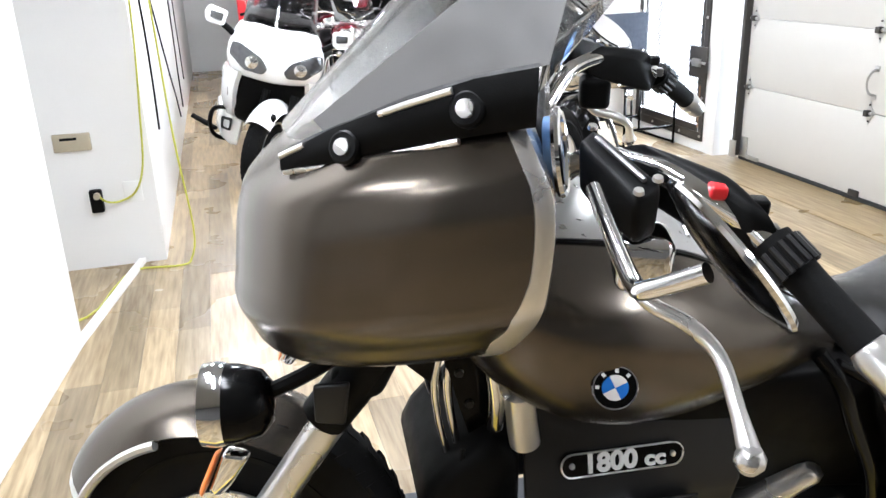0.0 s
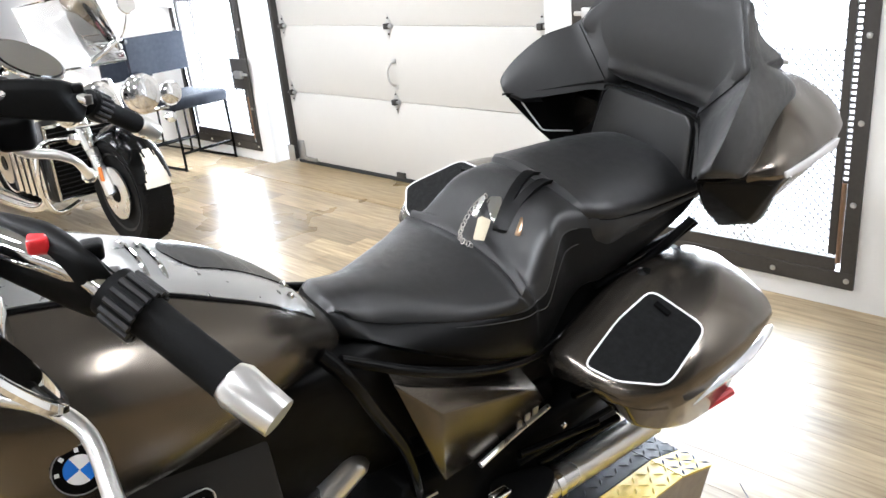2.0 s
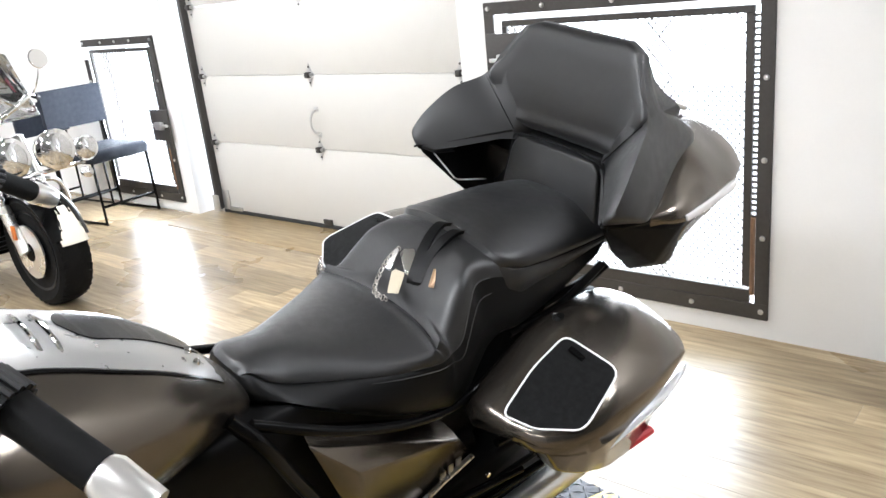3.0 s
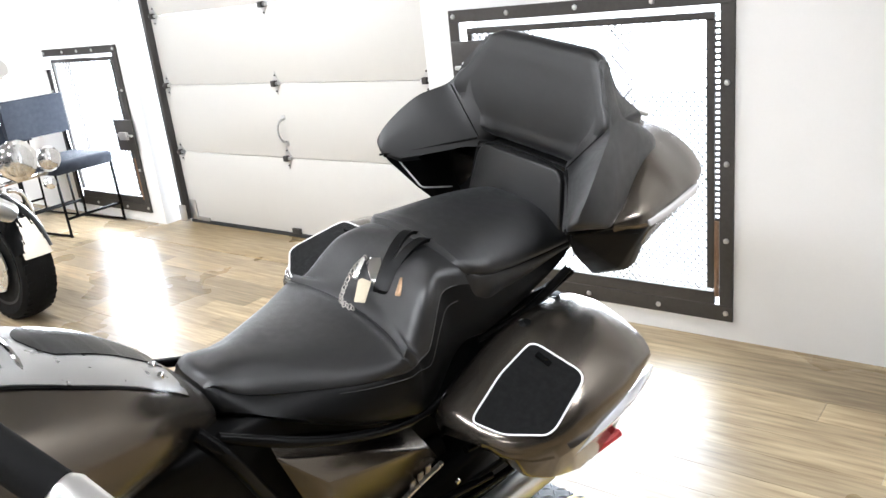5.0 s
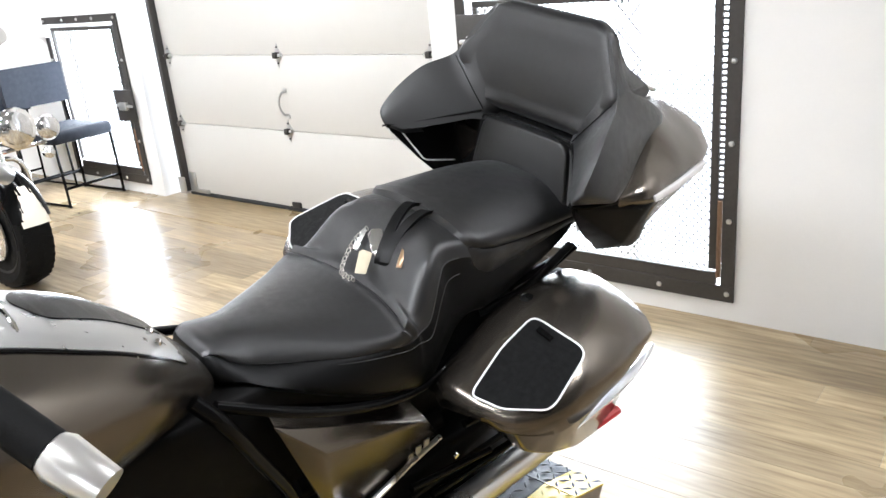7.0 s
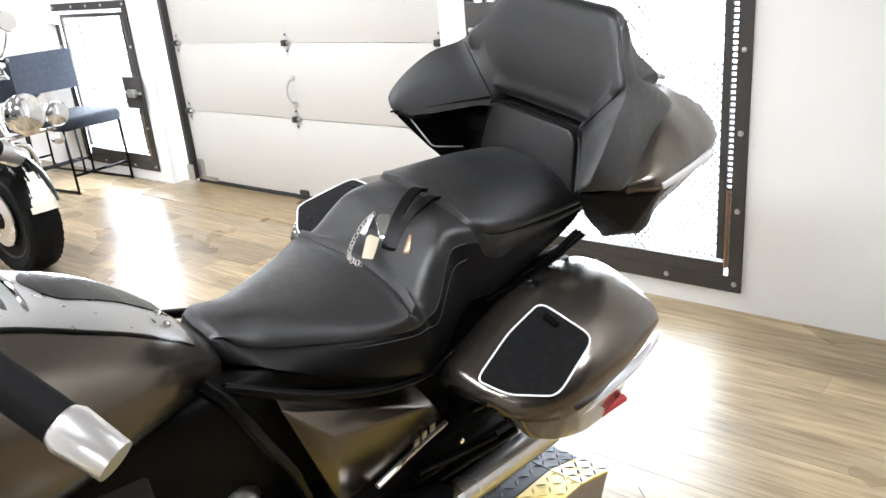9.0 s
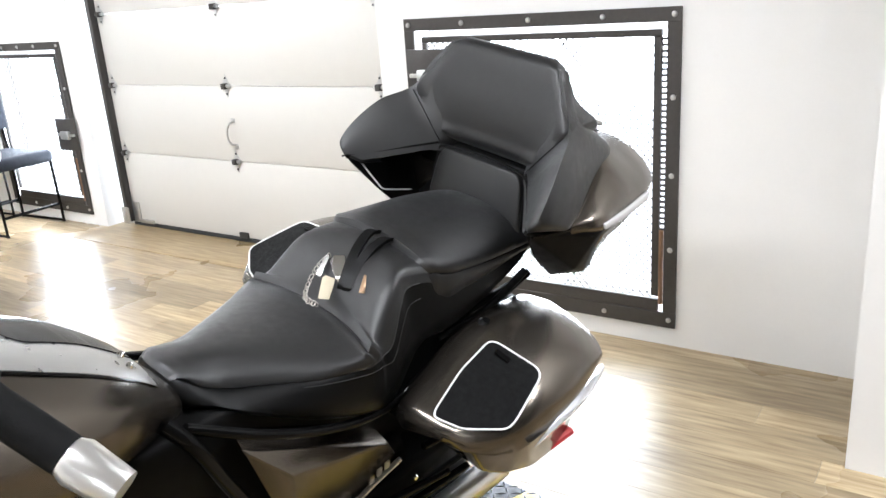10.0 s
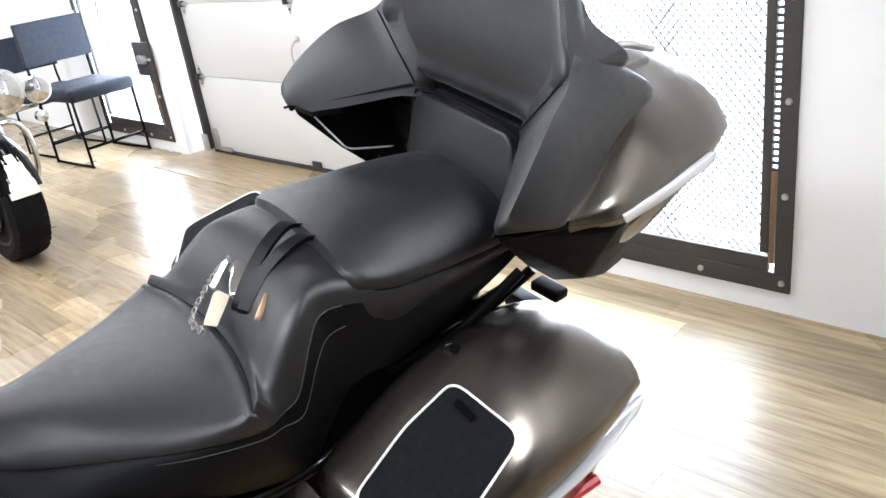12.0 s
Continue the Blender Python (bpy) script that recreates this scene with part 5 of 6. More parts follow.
part("tag", hull([(0.0, 0.0, 0.012), (-0.03, -0.018, 0.01), (0.025, -0.045, -0.02), (0.0, -0.06, -0.022), (-0.025, -0.01, 0.016), (0.02, -0.04, -0.012)], 0.002), TAN, keys, "tan leather tag")
for k, r in enumerate(lerp_rows([(0, -0.062, 0.035, 0.04), (1, -0.075, 0.01, 0.012), (2, -0.065, -0.03, -0.02), (3, -0.04, -0.06, -0.036), (4, -0.005, -0.058, -0.04)], 19)):
    c0 = Vector(r[1:])
    part("chain_link", bar([c0 + Vector((0.0055 * math.cos(a), 0.004 * math.sin(a) if k % 2 else 0.001, 0.006 * math.sin(a))) for a in np.linspace(0, 2 * math.pi, 9)[:-1]], 0.0015, 5, True, 1), BARE, keys)
part("key_blade", hull([(0.06, 0.03, 0.03), (0.075, 0.038, 0.032), (0.093, 0.0, 0.008), (0.08, -0.006, 0.008), (0.063, 0.03, 0.038), (0.087, 0.0, 0.016)], 0.001), COPPER, keys, "brass key")

# ---- lift ----
lift = thing("bike_lift", pose(-1.837, 1.226, 0, 0, 0, -5.5), "steel bike lift table with yellow-edged tread plate", "bike lift")
LX0, LX1, LY0, LY1, LZ = -0.407, 0.427, -1.85, 0.776, 0.283
part("table", box(LX0 + 0.02, LX1 - 0.02, LY0, LY1, 0.0, LZ - 0.006, 0.003), BARE, lift, "bare steel table frame")
part("tread_plate", box(LX0, 0.321, LY0, LY1, LZ - 0.006, LZ, 0.0015), PLATEB, lift, "blue-black tread plate")
part("yellow_edge", box(0.323, LX1, LY0, LY1, LZ - 0.006, LZ, 0.0015), YELLOW, lift, "worn yellow painted edge")
part("side_plate", hull([(LX1 - 0.002, LY0, LZ - 0.002), (LX1 + 0.0, LY1, LZ - 0.002), (LX1 - 0.06, LY0, 0.02), (LX1 - 0.06, LY1, 0.02), (LX1 - 0.004, LY0, LZ - 0.004), (LX1 - 0.064, LY1, 0.02), (LX1 - 0.004, LY1, LZ - 0.004), (LX1 - 0.064, LY0, 0.02)]), BARE, lift, "worn bare side plate")
part("end_flap", hull([(LX0, LY1 + 0.002, LZ), (0.321, LY1 + 0.002, LZ), (LX0, LY1 + 0.135, LZ - 0.035), (0.321, LY1 + 0.135, LZ - 0.035), (LX0, LY1 + 0.002, LZ - 0.006), (0.321, LY1 + 0.002, LZ - 0.006), (LX0, LY1 + 0.135, LZ - 0.041), (0.321, LY1 + 0.135, LZ - 0.041)]), PLATEB, lift, "tread plate end flap")
part("flap_edge", hull([(0.323, LY1 + 0.002, LZ), (LX1, LY1 + 0.002, LZ), (0.323, LY1 + 0.135, LZ - 0.035), (LX1, LY1 + 0.135, LZ - 0.035), (0.323, LY1 + 0.002, LZ - 0.006), (LX1, LY1 + 0.002, LZ - 0.006), (0.323, LY1 + 0.135, LZ - 0.041), (LX1, LY1 + 0.135, LZ - 0.041)]), YELLOW, lift, "worn yellow flap edge")
part("flap_side", hull([(LX1 - 0.003, LY1, LZ - 0.004), (LX1 - 0.003, LY1 + 0.135, LZ - 0.04), (LX1 - 0.06, LY1, 0.02), (LX1 - 0.04, LY1 + 0.135, 0.08), (LX1 - 0.008, LY1, LZ - 0.004), (LX1 - 0.065, LY1, 0.02)]), BARE, lift, "worn bare flap side")


def tread(bm, x0, x1, y0, y1, z, slope=0.0, step=0.032):
    """Raised lozenges in alternating directions."""
    i = 0
    y = y0 + step / 2
    while y < y1:
        x = x0 + step / 2
        j = 0
        while x < x1:
            a = radians(45 if (i + j) % 2 else -45)
            ca, sa = math.cos(a), math.sin(a)
            zz = z + (y - y0) * slope
            base = [(u * ca - v * sa + x, u * sa + v * ca + y) for u, v in ((-0.0165, 0), (0, -0.0045), (0.0165, 0), (0, 0.0045))]
            vs = [bm.verts.new((p, q, zz - 0.0005 + (q - y) * slope)) for p, q in base]
            t = [bm.verts.new((x - 0.006 * ca, y - 0.006 * sa, zz + 0.003)), bm.verts.new((x + 0.006 * ca, y + 0.006 * sa, zz + 0.003))]
            bm.faces.new((vs[0], vs[1], t[0])), bm.faces.new((vs[1], vs[2], t[1])), bm.faces.new((vs[2], vs[3], t[1])), bm.faces.new((vs[3], vs[0], t[0]))
            bm.faces.new((vs[1], t[1], t[0])), bm.faces.new((vs[3], t[0], t[1]))
            x += step
            j += 1
        y += step
        i += 1
    return bm


tp = part("tread_pattern", tread(bmesh.new(), -0.05, 0.318, -0.3, LY1, LZ), PLATEL, lift, "raised tread lozenges")
tagged(tp, kind="stuff")
tp = part("edge_tread", tread(bmesh.new(), 0.328, LX1 - 0.004, -0.3, LY1, LZ), YELLOWL, lift, "raised yellow tread lozenges")
tagged(tp, kind="stuff")
tp = part("flap_tread", tread(bmesh.new(), -0.05, LX1 - 0.004, LY1 + 0.006, LY1 + 0.13, LZ - 0.001, -0.206), PLATEL, lift, "raised tread lozenges on the flap")
tagged(tp, kind="stuff")

# ---- garage door ----
door = thing("garage_door", pose(0, YD, 0), "closed white sectional garage door with strap hinges", "garage door")
SEAMS = [0.03, 0.61, 1.146, 1.68, 2.2]
for z0, z1 in zip(SEAMS, SEAMS[1:]):
    part("panel", box(GD0, GD1, 0, 0.045, z0 + 0.002, z1 - 0.002, 0.004), DOORW, door)
part("bottom_seal", box(GD0, GD1, -0.012, 0.05, 0.0, 0.031, 0.006), SEAL, door, "black rubber bottom seal")


def hinge(x, z, parent):
    h = part("hinge", prism([(0, -0.085), (0.02, -0.03), (0.045, -0.012), (0.045, 0.012), (0.02, 0.03), (0, 0.085), (-0.02, 0.03), (-0.045, 0.012), (-0.045, -0.012), (-0.02, -0.03)], 0.004, pose(x, 0, z, 90, 0, 0), 0.001, 1), GALV, parent, "galvanised strap hinge")
    part("knuckle", bar([(x - 0.04, -0.014, z), (x + 0.04, -0.014, z)], 0.013, 10), GALV, h)
    part("bracket", box(x - 0.018, x + 0.018, -0.04, -0.002, z - 0.02, z + 0.02, 0.004), STEEL, h)
    for dz in (-0.055, 0.055):
        part("bolt", turned([(0.001, 0), (0.007, 0), (0.006, 0.006), (0.001, 0.007)], pose(x, -0.004, z + dz, 90, 0, 0), 8), STEEL, h)


for z in SEAMS[1:4]:
    for x in (GD0 + 0.055, -4.855, GD1 - 0.09):
        hinge(x, z, door)
hd = part("handle", bar([(-4.84, -0.004, 0.895), (-4.84, -0.04, 0.885), (-4.855, -0.055, 0.84), (-4.855, -0.055, 0.78), (-4.84, -0.04, 0.74), (-4.84, -0.004, 0.73)], 0.008, 8), GALV, door, "galvanised pull handle")
part("handle_foot", box(-4.86, -4.82, -0.006, 0, 0.885, 0.92, 0.003), GALV, hd)
part("handle_foot", box(-4.86, -4.82, -0.006, 0, 0.70, 0.735, 0.003), GALV, hd)
part("bottom_bracket", box(GD0 + 0.01, GD0 + 0.1, -0.01, -0.002, 0.03, 0.2, 0.003), GALV, door, "galvanised bottom bracket")
part("bottom_bracket", box(GD0 + 0.1, GD0 + 0.26, -0.02, -0.002, 0.03, 0.06, 0.003), GALV, door, "galvanised bottom bracket")
part("floor_latch", box(-4.93, -4.84, -0.02, -0.002, 0.03, 0.075, 0.004), STEEL, door, "dark floor latch")
trk = thing("door_track", pose(GD0 - 0.03, YD - 0.02, 0), "dark vertical garage door track", "door track", "door tracks")
part("channel", box(-0.02, 0.02, -0.03, 0.04, 0.03, 2.2, 0.004), STEEL, trk)
part("angle", box(-0.05, -0.02, 0.03, 0.04, 0.0, 2.2, 0.002), GALV, trk)
part("foot_plate", box(-0.045, 0.045, -0.04, -0.03, 0.02, 0.16, 0.003), GALV, trk)
copy_thing(trk, pose(GD1 + 0.03, YD - 0.02, 0))
structure("threshold", box(WX0 + 0.012, WX1 - 0.01, 3.72, YD, -0.004, 0.006, 0.003), BOARD, "worn brown wood threshold at the garage door", "threshold")


# ---- barred windows ----
def lattice(bm, x0, x1, z0, z1, y, cw=0.034, ch=0.017, r=0.0027):
    """Expanded metal: flat zigzag strands that touch to make lozenges."""
    nz, nx = int((z1 - z0) / ch), int((x1 - x0) / (cw / 2))
    for i in range(nz):
        zb = z0 + i * ch + ch / 2
        s = 1 if i % 2 else -1
        prev = None
        for k in range(nx + 1):
            x = x0 + k * cw / 2
            z = zb + s * (ch / 2) * (1 if k % 2 else -1)
            q = [bm.verts.new((x, y - 0.001, z - r)), bm.verts.new((x, y - 0.001, z + r)), bm.verts.new((x, y + 0.002, z + r)), bm.verts.new((x, y + 0.002, z - r))]
            if prev:
                for n in range(4):
                    bm.faces.new((prev[n], prev[(n + 1) % 4], q[(n + 1) % 4], q[n]))
            prev = q
    return bm


def barred_window(nm, a0, a1, z0, z1, lock_x, fine, yw):
    bm = bmesh.new()
    for q in ((a0, a1, z0, z0 + 0.075), (a0, a1, z1 - 0.06, z1), (a0, a0 + 0.06, z0 + 0.075, z1 - 0.06), (a1 - 0.06, a1, z0 + 0.075, z1 - 0.06)):
        cuboid(bm, q[0], q[1], yw - 0.018, yw - 0.0025, q[2], q[3], 0.002, 1)
    w = structure(nm, bm, STEEL, "window behind a dark steel security grille", "window")
    i0, i1, k0, k1 = a0 + 0.1, a1 - 0.085, z0 + 0.115, z1 - 0.09
    for q in ((i0, i1, z0 + 0.073, k0 + 0.02), (i0, i1, k1 - 0.03, k1), (i0, i0 + 0.03, k0 + 0.035, k1 - 0.03), (i1 - 0.035, i1, k0 + 0.035, k1 - 0.03)):
        part("gate_bar", box(q[0], q[1], yw - 0.012, yw + 0.012, q[2], q[3], 0.003, 1), STEEL, w, "dark steel gate bar")
    g = part("mesh_grille", lattice(bmesh.new(), i0, i1, k0 + 0.02, k1 - 0.015, yw + 0.008, 0.034 if fine else 0.05, 0.02 if fine else 0.03), STEEL, w, "expanded steel mesh")
    g["kind"] = "stuff"
    n = 34
    for k in range(n):
        z = k0 + 0.36 + (k1 - k0 - 0.38) * k / n
        part("slot_bar", box(i1 + 0.002, i1 + 0.024, yw - 0.01, yw + 0.002, z, z + 0.011), STEEL, w)
    part("hinge_rod", bar([(i1 + 0.012, yw - 0.012, k0), (i1 + 0.012, yw - 0.012, k0 + 0.36)], 0.011, 8), RUST, w, "rusty hinge rod")
    for z in np.linspace(z0 + 0.04, z1 - 0.03, 5):
        for x in (a0 + 0.03, a1 - 0.03):
            part("bolt", turned([(0.001, 0), (0.013, 0), (0.01, 0.008), (0.001, 0.01)], pose(x, yw - 0.018, z, 90, 0, 0), 10), GALV, w)
    for x in np.linspace(a0 + 0.35, a1 - 0.35, 3):
        for z in (z0 + 0.035, z1 - 0.03):
            part("bolt", turned([(0.001, 0), (0.013, 0), (0.01, 0.008), (0.001, 0.01)], pose(x, yw - 0.018, z, 90, 0, 0), 10), GALV, w)
    bx, bz = lock_x
    lk = part("lock_box", box(bx - 0.13, bx + 0.13, yw - 0.04, yw - 0.019, bz - 0.13, bz + 0.13, 0.004), STEEL, w, "dark steel lock plate")
    part("lock_bolt", bar([(bx - 0.1, yw - 0.05, bz), (bx + 0.12, yw - 0.05, bz)], 0.012, 8), GALV, lk)
    part("lock_case", box(bx - 0.05, bx + 0.06, yw - 0.07, yw - 0.04, bz - 0.035, bz + 0.03, 0.006), GALV, lk)
    # sash and glass behind the grille
    sash = part("sash", box(a0 + 0.05, a0 + 0.1, yw + 0.17, yw + 0.22, z0 + 0.05, z1 - 0.05), TRIM, w, "white window sash")
    part("sash", box(a1 - 0.1, a1 - 0.05, yw + 0.17, yw + 0.22, z0 + 0.05, z1 - 0.05), TRIM, w, "white window sash")
    part("sash", box(a0 + 0.1, a1 - 0.1, yw + 0.17, yw + 0.22, z0 + 0.05, z0 + 0.1), TRIM, w, "white window sash")
    part("sash", box(a0 + 0.1, a1 - 0.1, yw + 0.17, yw + 0.22, z1 - 0.1, z1 - 0.05), TRIM, w, "white window sash")
    return w


barred_window("window_1", L0, L1, LZ0, LZ1, (-6.64, 0.765), False, YL)
w2 = barred_window("window_2", R0, R1, RZ0, RZ1, (-2.81, 1.27), True, YN)
gb = part("mesh_strip", lattice(bmesh.new(), -2.09, -1.96, RZ0 + 0.12, RZ1 - 0.1, 3.775, 0.03, 0.018, 0.003), BARE, w2, "second strip of mesh")
gb["kind"] = "stuff"
solid("wall_sounder", box(-7.83, -7.62, 3.985, 4.03, 1.33, 1.44, 0.01), WHITEP, "small white box with red marking by the window", "wall box")


# ---- chairs by the window ----
def chair(m):
    c = thing("waiting_chair", m, "navy upholstered chair on a black sled frame by the window", "chair", "chairs by the window")
    part("seat", box(-0.27, 0.27, -0.27, 0.27, 0.5, 0.6, 0.035, 3), NAVY, c, "navy seat cushion")
    part("backrest", loft([[(x + 0.03 * abs(y) * 2, y, z), (x + 0.045 + 0.03 * abs(y) * 2, y, z)] + [(x + 0.045 + 0.03 * abs(y) * 2, y, z + 0.32), (x + 0.03 * abs(y) * 2, y, z + 0.32)] for x, z in ((-0.31, 0.76),) for y in np.linspace(-0.27, 0.27, 9)]), NAVY, c, "navy backrest")
    for s in (-1, 1):
        part("leg", bar([(-0.29, s * 0.25, 0.95), (-0.29, s * 0.25, 0.7), (-0.27, s * 0.25, 0.53), (-0.28, s * 0.25, 0.03), (-0.25, s * 0.25, 0.012), (0.22, s * 0.25, 0.012), (0.25, s * 0.25, 0.03), (0.24, s * 0.25, 0.52)], 0.011, 8, False, 4), GLOSSB, c, "black tube leg")
    part("crossbar", bar([(-0.28, -0.25, 0.15), (-0.28, 0.25, 0.15)], 0.012, 8), GLOSSB, c)
    part("crossbar", bar([(0.245, -0.25, 0.15), (0.245, 0.25, 0.15)], 0.012, 8), GLOSSB, c)
    return c


c0 = chair(pose(-7.2, 3.73, 0, 0, 0, 5) @ Matrix.Diagonal((1.05, 1.05, 1.05, 1)))
copy_thing(c0, pose(-7.86, 3.7, 0, 0, 0, 5) @ Matrix.Diagonal((0.88, 0.88, 0.88, 1)))


# ---- other motorcycles ----
def cruiser(m, body, fender, group, label, detailed):
    """A big cruiser, nose towards -y, upright, built from its front wheel's ground point."""
    b = thing("cruiser_motorcycle", m, label, "motorcycle", group)
    wheel("front_wheel", (0, 0, 0.33), 0.33, 0.19, b, I4, GREYM)
    part("front_fender", arc_shell(pose(0, 0, 0.33), 0.34, 0.385, 0.105, -80, 74, 22, 0.5), GLOSSB, b, "black mudguard")
    part("fender_flash", arc_shell(pose(0.0, -0.004, 0.321), 0.345, 0.388, 0.075, 0, 78, 20, 0.3), fender, b, "pale mudguard flash")
    for s in (-1, 1):
        part("fork_leg", bar([(s * 0.12, 0.0, 0.33), (s * 0.12, 0.14, 0.6), (s * 0.12, 0.3, 0.93)], [0.034, 0.034, 0.028], 14), SATIN, b, "bright fork leg")
        part("fork_cover", bar([(s * 0.12, 0.13, 0.58), (s * 0.12, 0.3, 0.92)], 0.042, 14), CHROME, b, "chrome fork cover")
        HL, SL = pose(s * 0.125, -0.13, 0.87) @ pose(0, 0, 0, 90, 0, 0), pose(s * 0.3, -0.12, 0.84) @ pose(0, 0, 0, 90, 0, 0)
        hl = part("headlight", turned([(0.001, -0.15), (0.06, -0.13), (0.1, -0.05), (0.112, 0.0), (0.104, 0.006), (0.001, 0.012)], HL, 28), CHROME, b, "round chrome headlight")
        part("lens", turned([(0.001, 0.006), (0.09, 0.006), (0.07, 0.02), (0.001, 0.028)], HL, 24), LAMPG, hl)
        sl = part("spot_lamp", turned([(0.001, -0.1), (0.05, -0.07), (0.07, -0.01), (0.072, 0.0), (0.001, 0.006)], SL, 24), CHROME, b, "chrome spot lamp")
        part("lens", turned([(0.001, 0.004), (0.062, 0.004), (0.045, 0.014), (0.001, 0.02)], SL, 20), LAMPG, sl)
        part("indicator", turned([(0.001, -0.04), (0.03, -0.03), (0.032, 0.0), (0.001, 0.006)], pose(s * 0.29, -0.1, 0.7) @ pose(0, 0, 0, 90, 0, 0), 16), CHROME, b, "small chrome lamp")
        part("handlebar", bar([(0, 0.34, 1.02), (s * 0.15, 0.34, 1.08), (s * 0.3, 0.42, 1.14), (s * 0.45, 0.62, 1.1)], 0.013, 10), CHROME, b, "chrome handlebar")
        part("grip", bar([(s * 0.4, 0.55, 1.115), (s * 0.47, 0.65, 1.095)], 0.019, 10), RUBBER, b, "black grip")
        mr = part("mirror", turned([(0.001, -0.015), (0.06, -0.01), (0.075, 0.0), (0.07, 0.006), (0.001, 0.006)], pose(s * 0.42, 0.42, 1.33) @ pose(0, 0, 0, 80, 0, s * 20) @ Matrix.Diagonal((1, 0.8, 1, 1)), 22), CHROME, b, "chrome mirror")
        part("stem", bar([(s * 0.36, 0.48, 1.12), (s * 0.4, 0.44, 1.22), (s * 0.42, 0.43, 1.32)], 0.006, 6), CHROME, mr)
        part("crash_bar", bar([(s * 0.12, 0.4, 0.62), (s * 0.3, 0.36, 0.63), (s * 0.36, 0.36, 0.5), (s * 0.35, 0.4, 0.3), (s * 0.25, 0.5, 0.18), (s * 0.1, 0.55, 0.2)], 0.016, 12), CHROME, b, "chrome crash bar")
        part("exhaust", bar([(s * 0.2, 0.6, 0.4), (s * 0.26, 0.7, 0.2), (s * 0.28, 1.1, 0.17), (s * 0.28, 1.9, 0.2)], [0.025, 0.03, 0.05, 0.05], 12), CHROME, b, "chrome exhaust")
        part("saddle_bag", hull([(s * x, y, z) for x, y, z in ((0.2, 1.45, 0.65), (0.4, 1.5, 0.62), (0.4, 2.0, 0.6), (0.2, 2.05, 0.65), (0.22, 1.5, 0.35), (0.38, 1.55, 0.35), (0.38, 1.95, 0.38), (0.22, 1.98, 0.38))], 0.03), body, b, "painted saddle bag")
    part("reflector", box(0.15, 0.165, -0.02, 0.01, 0.42, 0.5, 0.004), ORANGE, b, "amber reflector")
    part("reflector", box(-0.165, -0.15, -0.02, 0.01, 0.42, 0.5, 0.004), ORANGE, b, "amber reflector")
    part("lamp_bar", bar([(-0.3, -0.07, 0.76), (0, 0.0, 0.74), (0.3, -0.07, 0.76)], 0.012, 8), CHROME, b, "chrome lamp bar")
    rad = part("radiator", box(-0.24, 0.24, 0.42, 0.5, 0.28, 0.7, 0.01), BLACKP, b, "black radiator")
    part("radiator_frame", bar([(-0.25, 0.415, 0.27), (0.25, 0.415, 0.27), (0.25, 0.415, 0.71), (-0.25, 0.415, 0.71)], 0.014, 8, True, 1), CHROME, rad, "chrome radiator frame")
    for k in range(14):
        part("fin", box(-0.23, 0.23, 0.414, 0.42, 0.3 + 0.028 * k, 0.306 + 0.028 * k), GREYM, rad)
    part("engine", hull(both([(0.22, 0.55, 0.62), (0.24, 1.15, 0.6), (0.24, 0.55, 0.22), (0.24, 1.2, 0.22), (0.15, 0.8, 0.7)]), 0.03), GREYM, b, "grey metal engine")
    for k in range(5):
        part("engine_rib", bar([(-0.25, 0.62 + 0.1 * k, 0.25), (-0.25, 0.62 + 0.1 * k, 0.58)], 0.02, 8), CHROME, b, "chrome engine trim")
    part("fuel_tank", loft([mirrored([(0, y, z), (w * 0.7, y, z - 0.03), (w, y, z - 0.11), (w * 0.8, y, z - 0.2), (0, y, z - 0.22)]) for y, w, z in ((0.42, 0.08, 0.95), (0.52, 0.18, 1.0), (0.75, 0.2, 1.0), (1.0, 0.14, 0.93), (1.1, 0.08, 0.88))]), body, b, "painted fuel tank", 60, 1)
    part("seat", loft([mirrored([(0, y, z), (w * 0.7, y, z - 0.01), (w, y, z - 0.05), (w * 0.9, y, z - 0.12), (0, y, z - 0.13)]) for y, w, z in ((1.0, 0.12, 0.84), (1.2, 0.18, 0.76), (1.4, 0.19, 0.78), (1.5, 0.16, 0.86), (1.85, 0.13, 0.86))]), VINYL2, b, "black seat", 60, 1)
    part("wind_shield", hull([(x, y, z) for x in (-0.24, 0.24) for y, z in ((0.18, 1.03), (0.19, 1.03), (0.42, 1.38), (0.43, 1.38))] + [(0, 0.12, 1.03), (0, 0.38, 1.42)], 0.003, 1), SCREEN, b, "clear windshield").visible_shadow = False
    wheel("rear_wheel", (0, 1.7, 0.32), 0.32, 0.2, b, I4, SATIN)
    part("rear_fender", arc_shell(pose(0, 1.7, 0.32), 0.33, 0.39, 0.13, -100, 50), body, b, "painted rear mudguard")
    return b


cruiser(pose(-5.45, 2.38, 0, 0, 0, 92) @ Matrix.Diagonal((1.1, 1.1, 1.1, 1)), CREAM, CREAM, "parked cruisers", "cream and black cruiser motorcycle with chrome crash bars and twin headlights", True)
m2 = cruiser(pose(-9.79, 1.66, 0, 0, 0, 95), MAROON, MAROON, "parked cruisers", "dark red cruiser motorcycle with chrome trim", False)
copy_thing(m2, pose(-9.41, 2.52, 0, 0, 0, 95))
copy_thing(m2, pose(-10.58, 0.89, 0, 0, 0, 91))
copy_thing(m2, pose(-11.42, 3.36, 0, 0, 0, 95))
copy_thing(m2, pose(-11.87, 1.73, 0, 0, 0, 95))

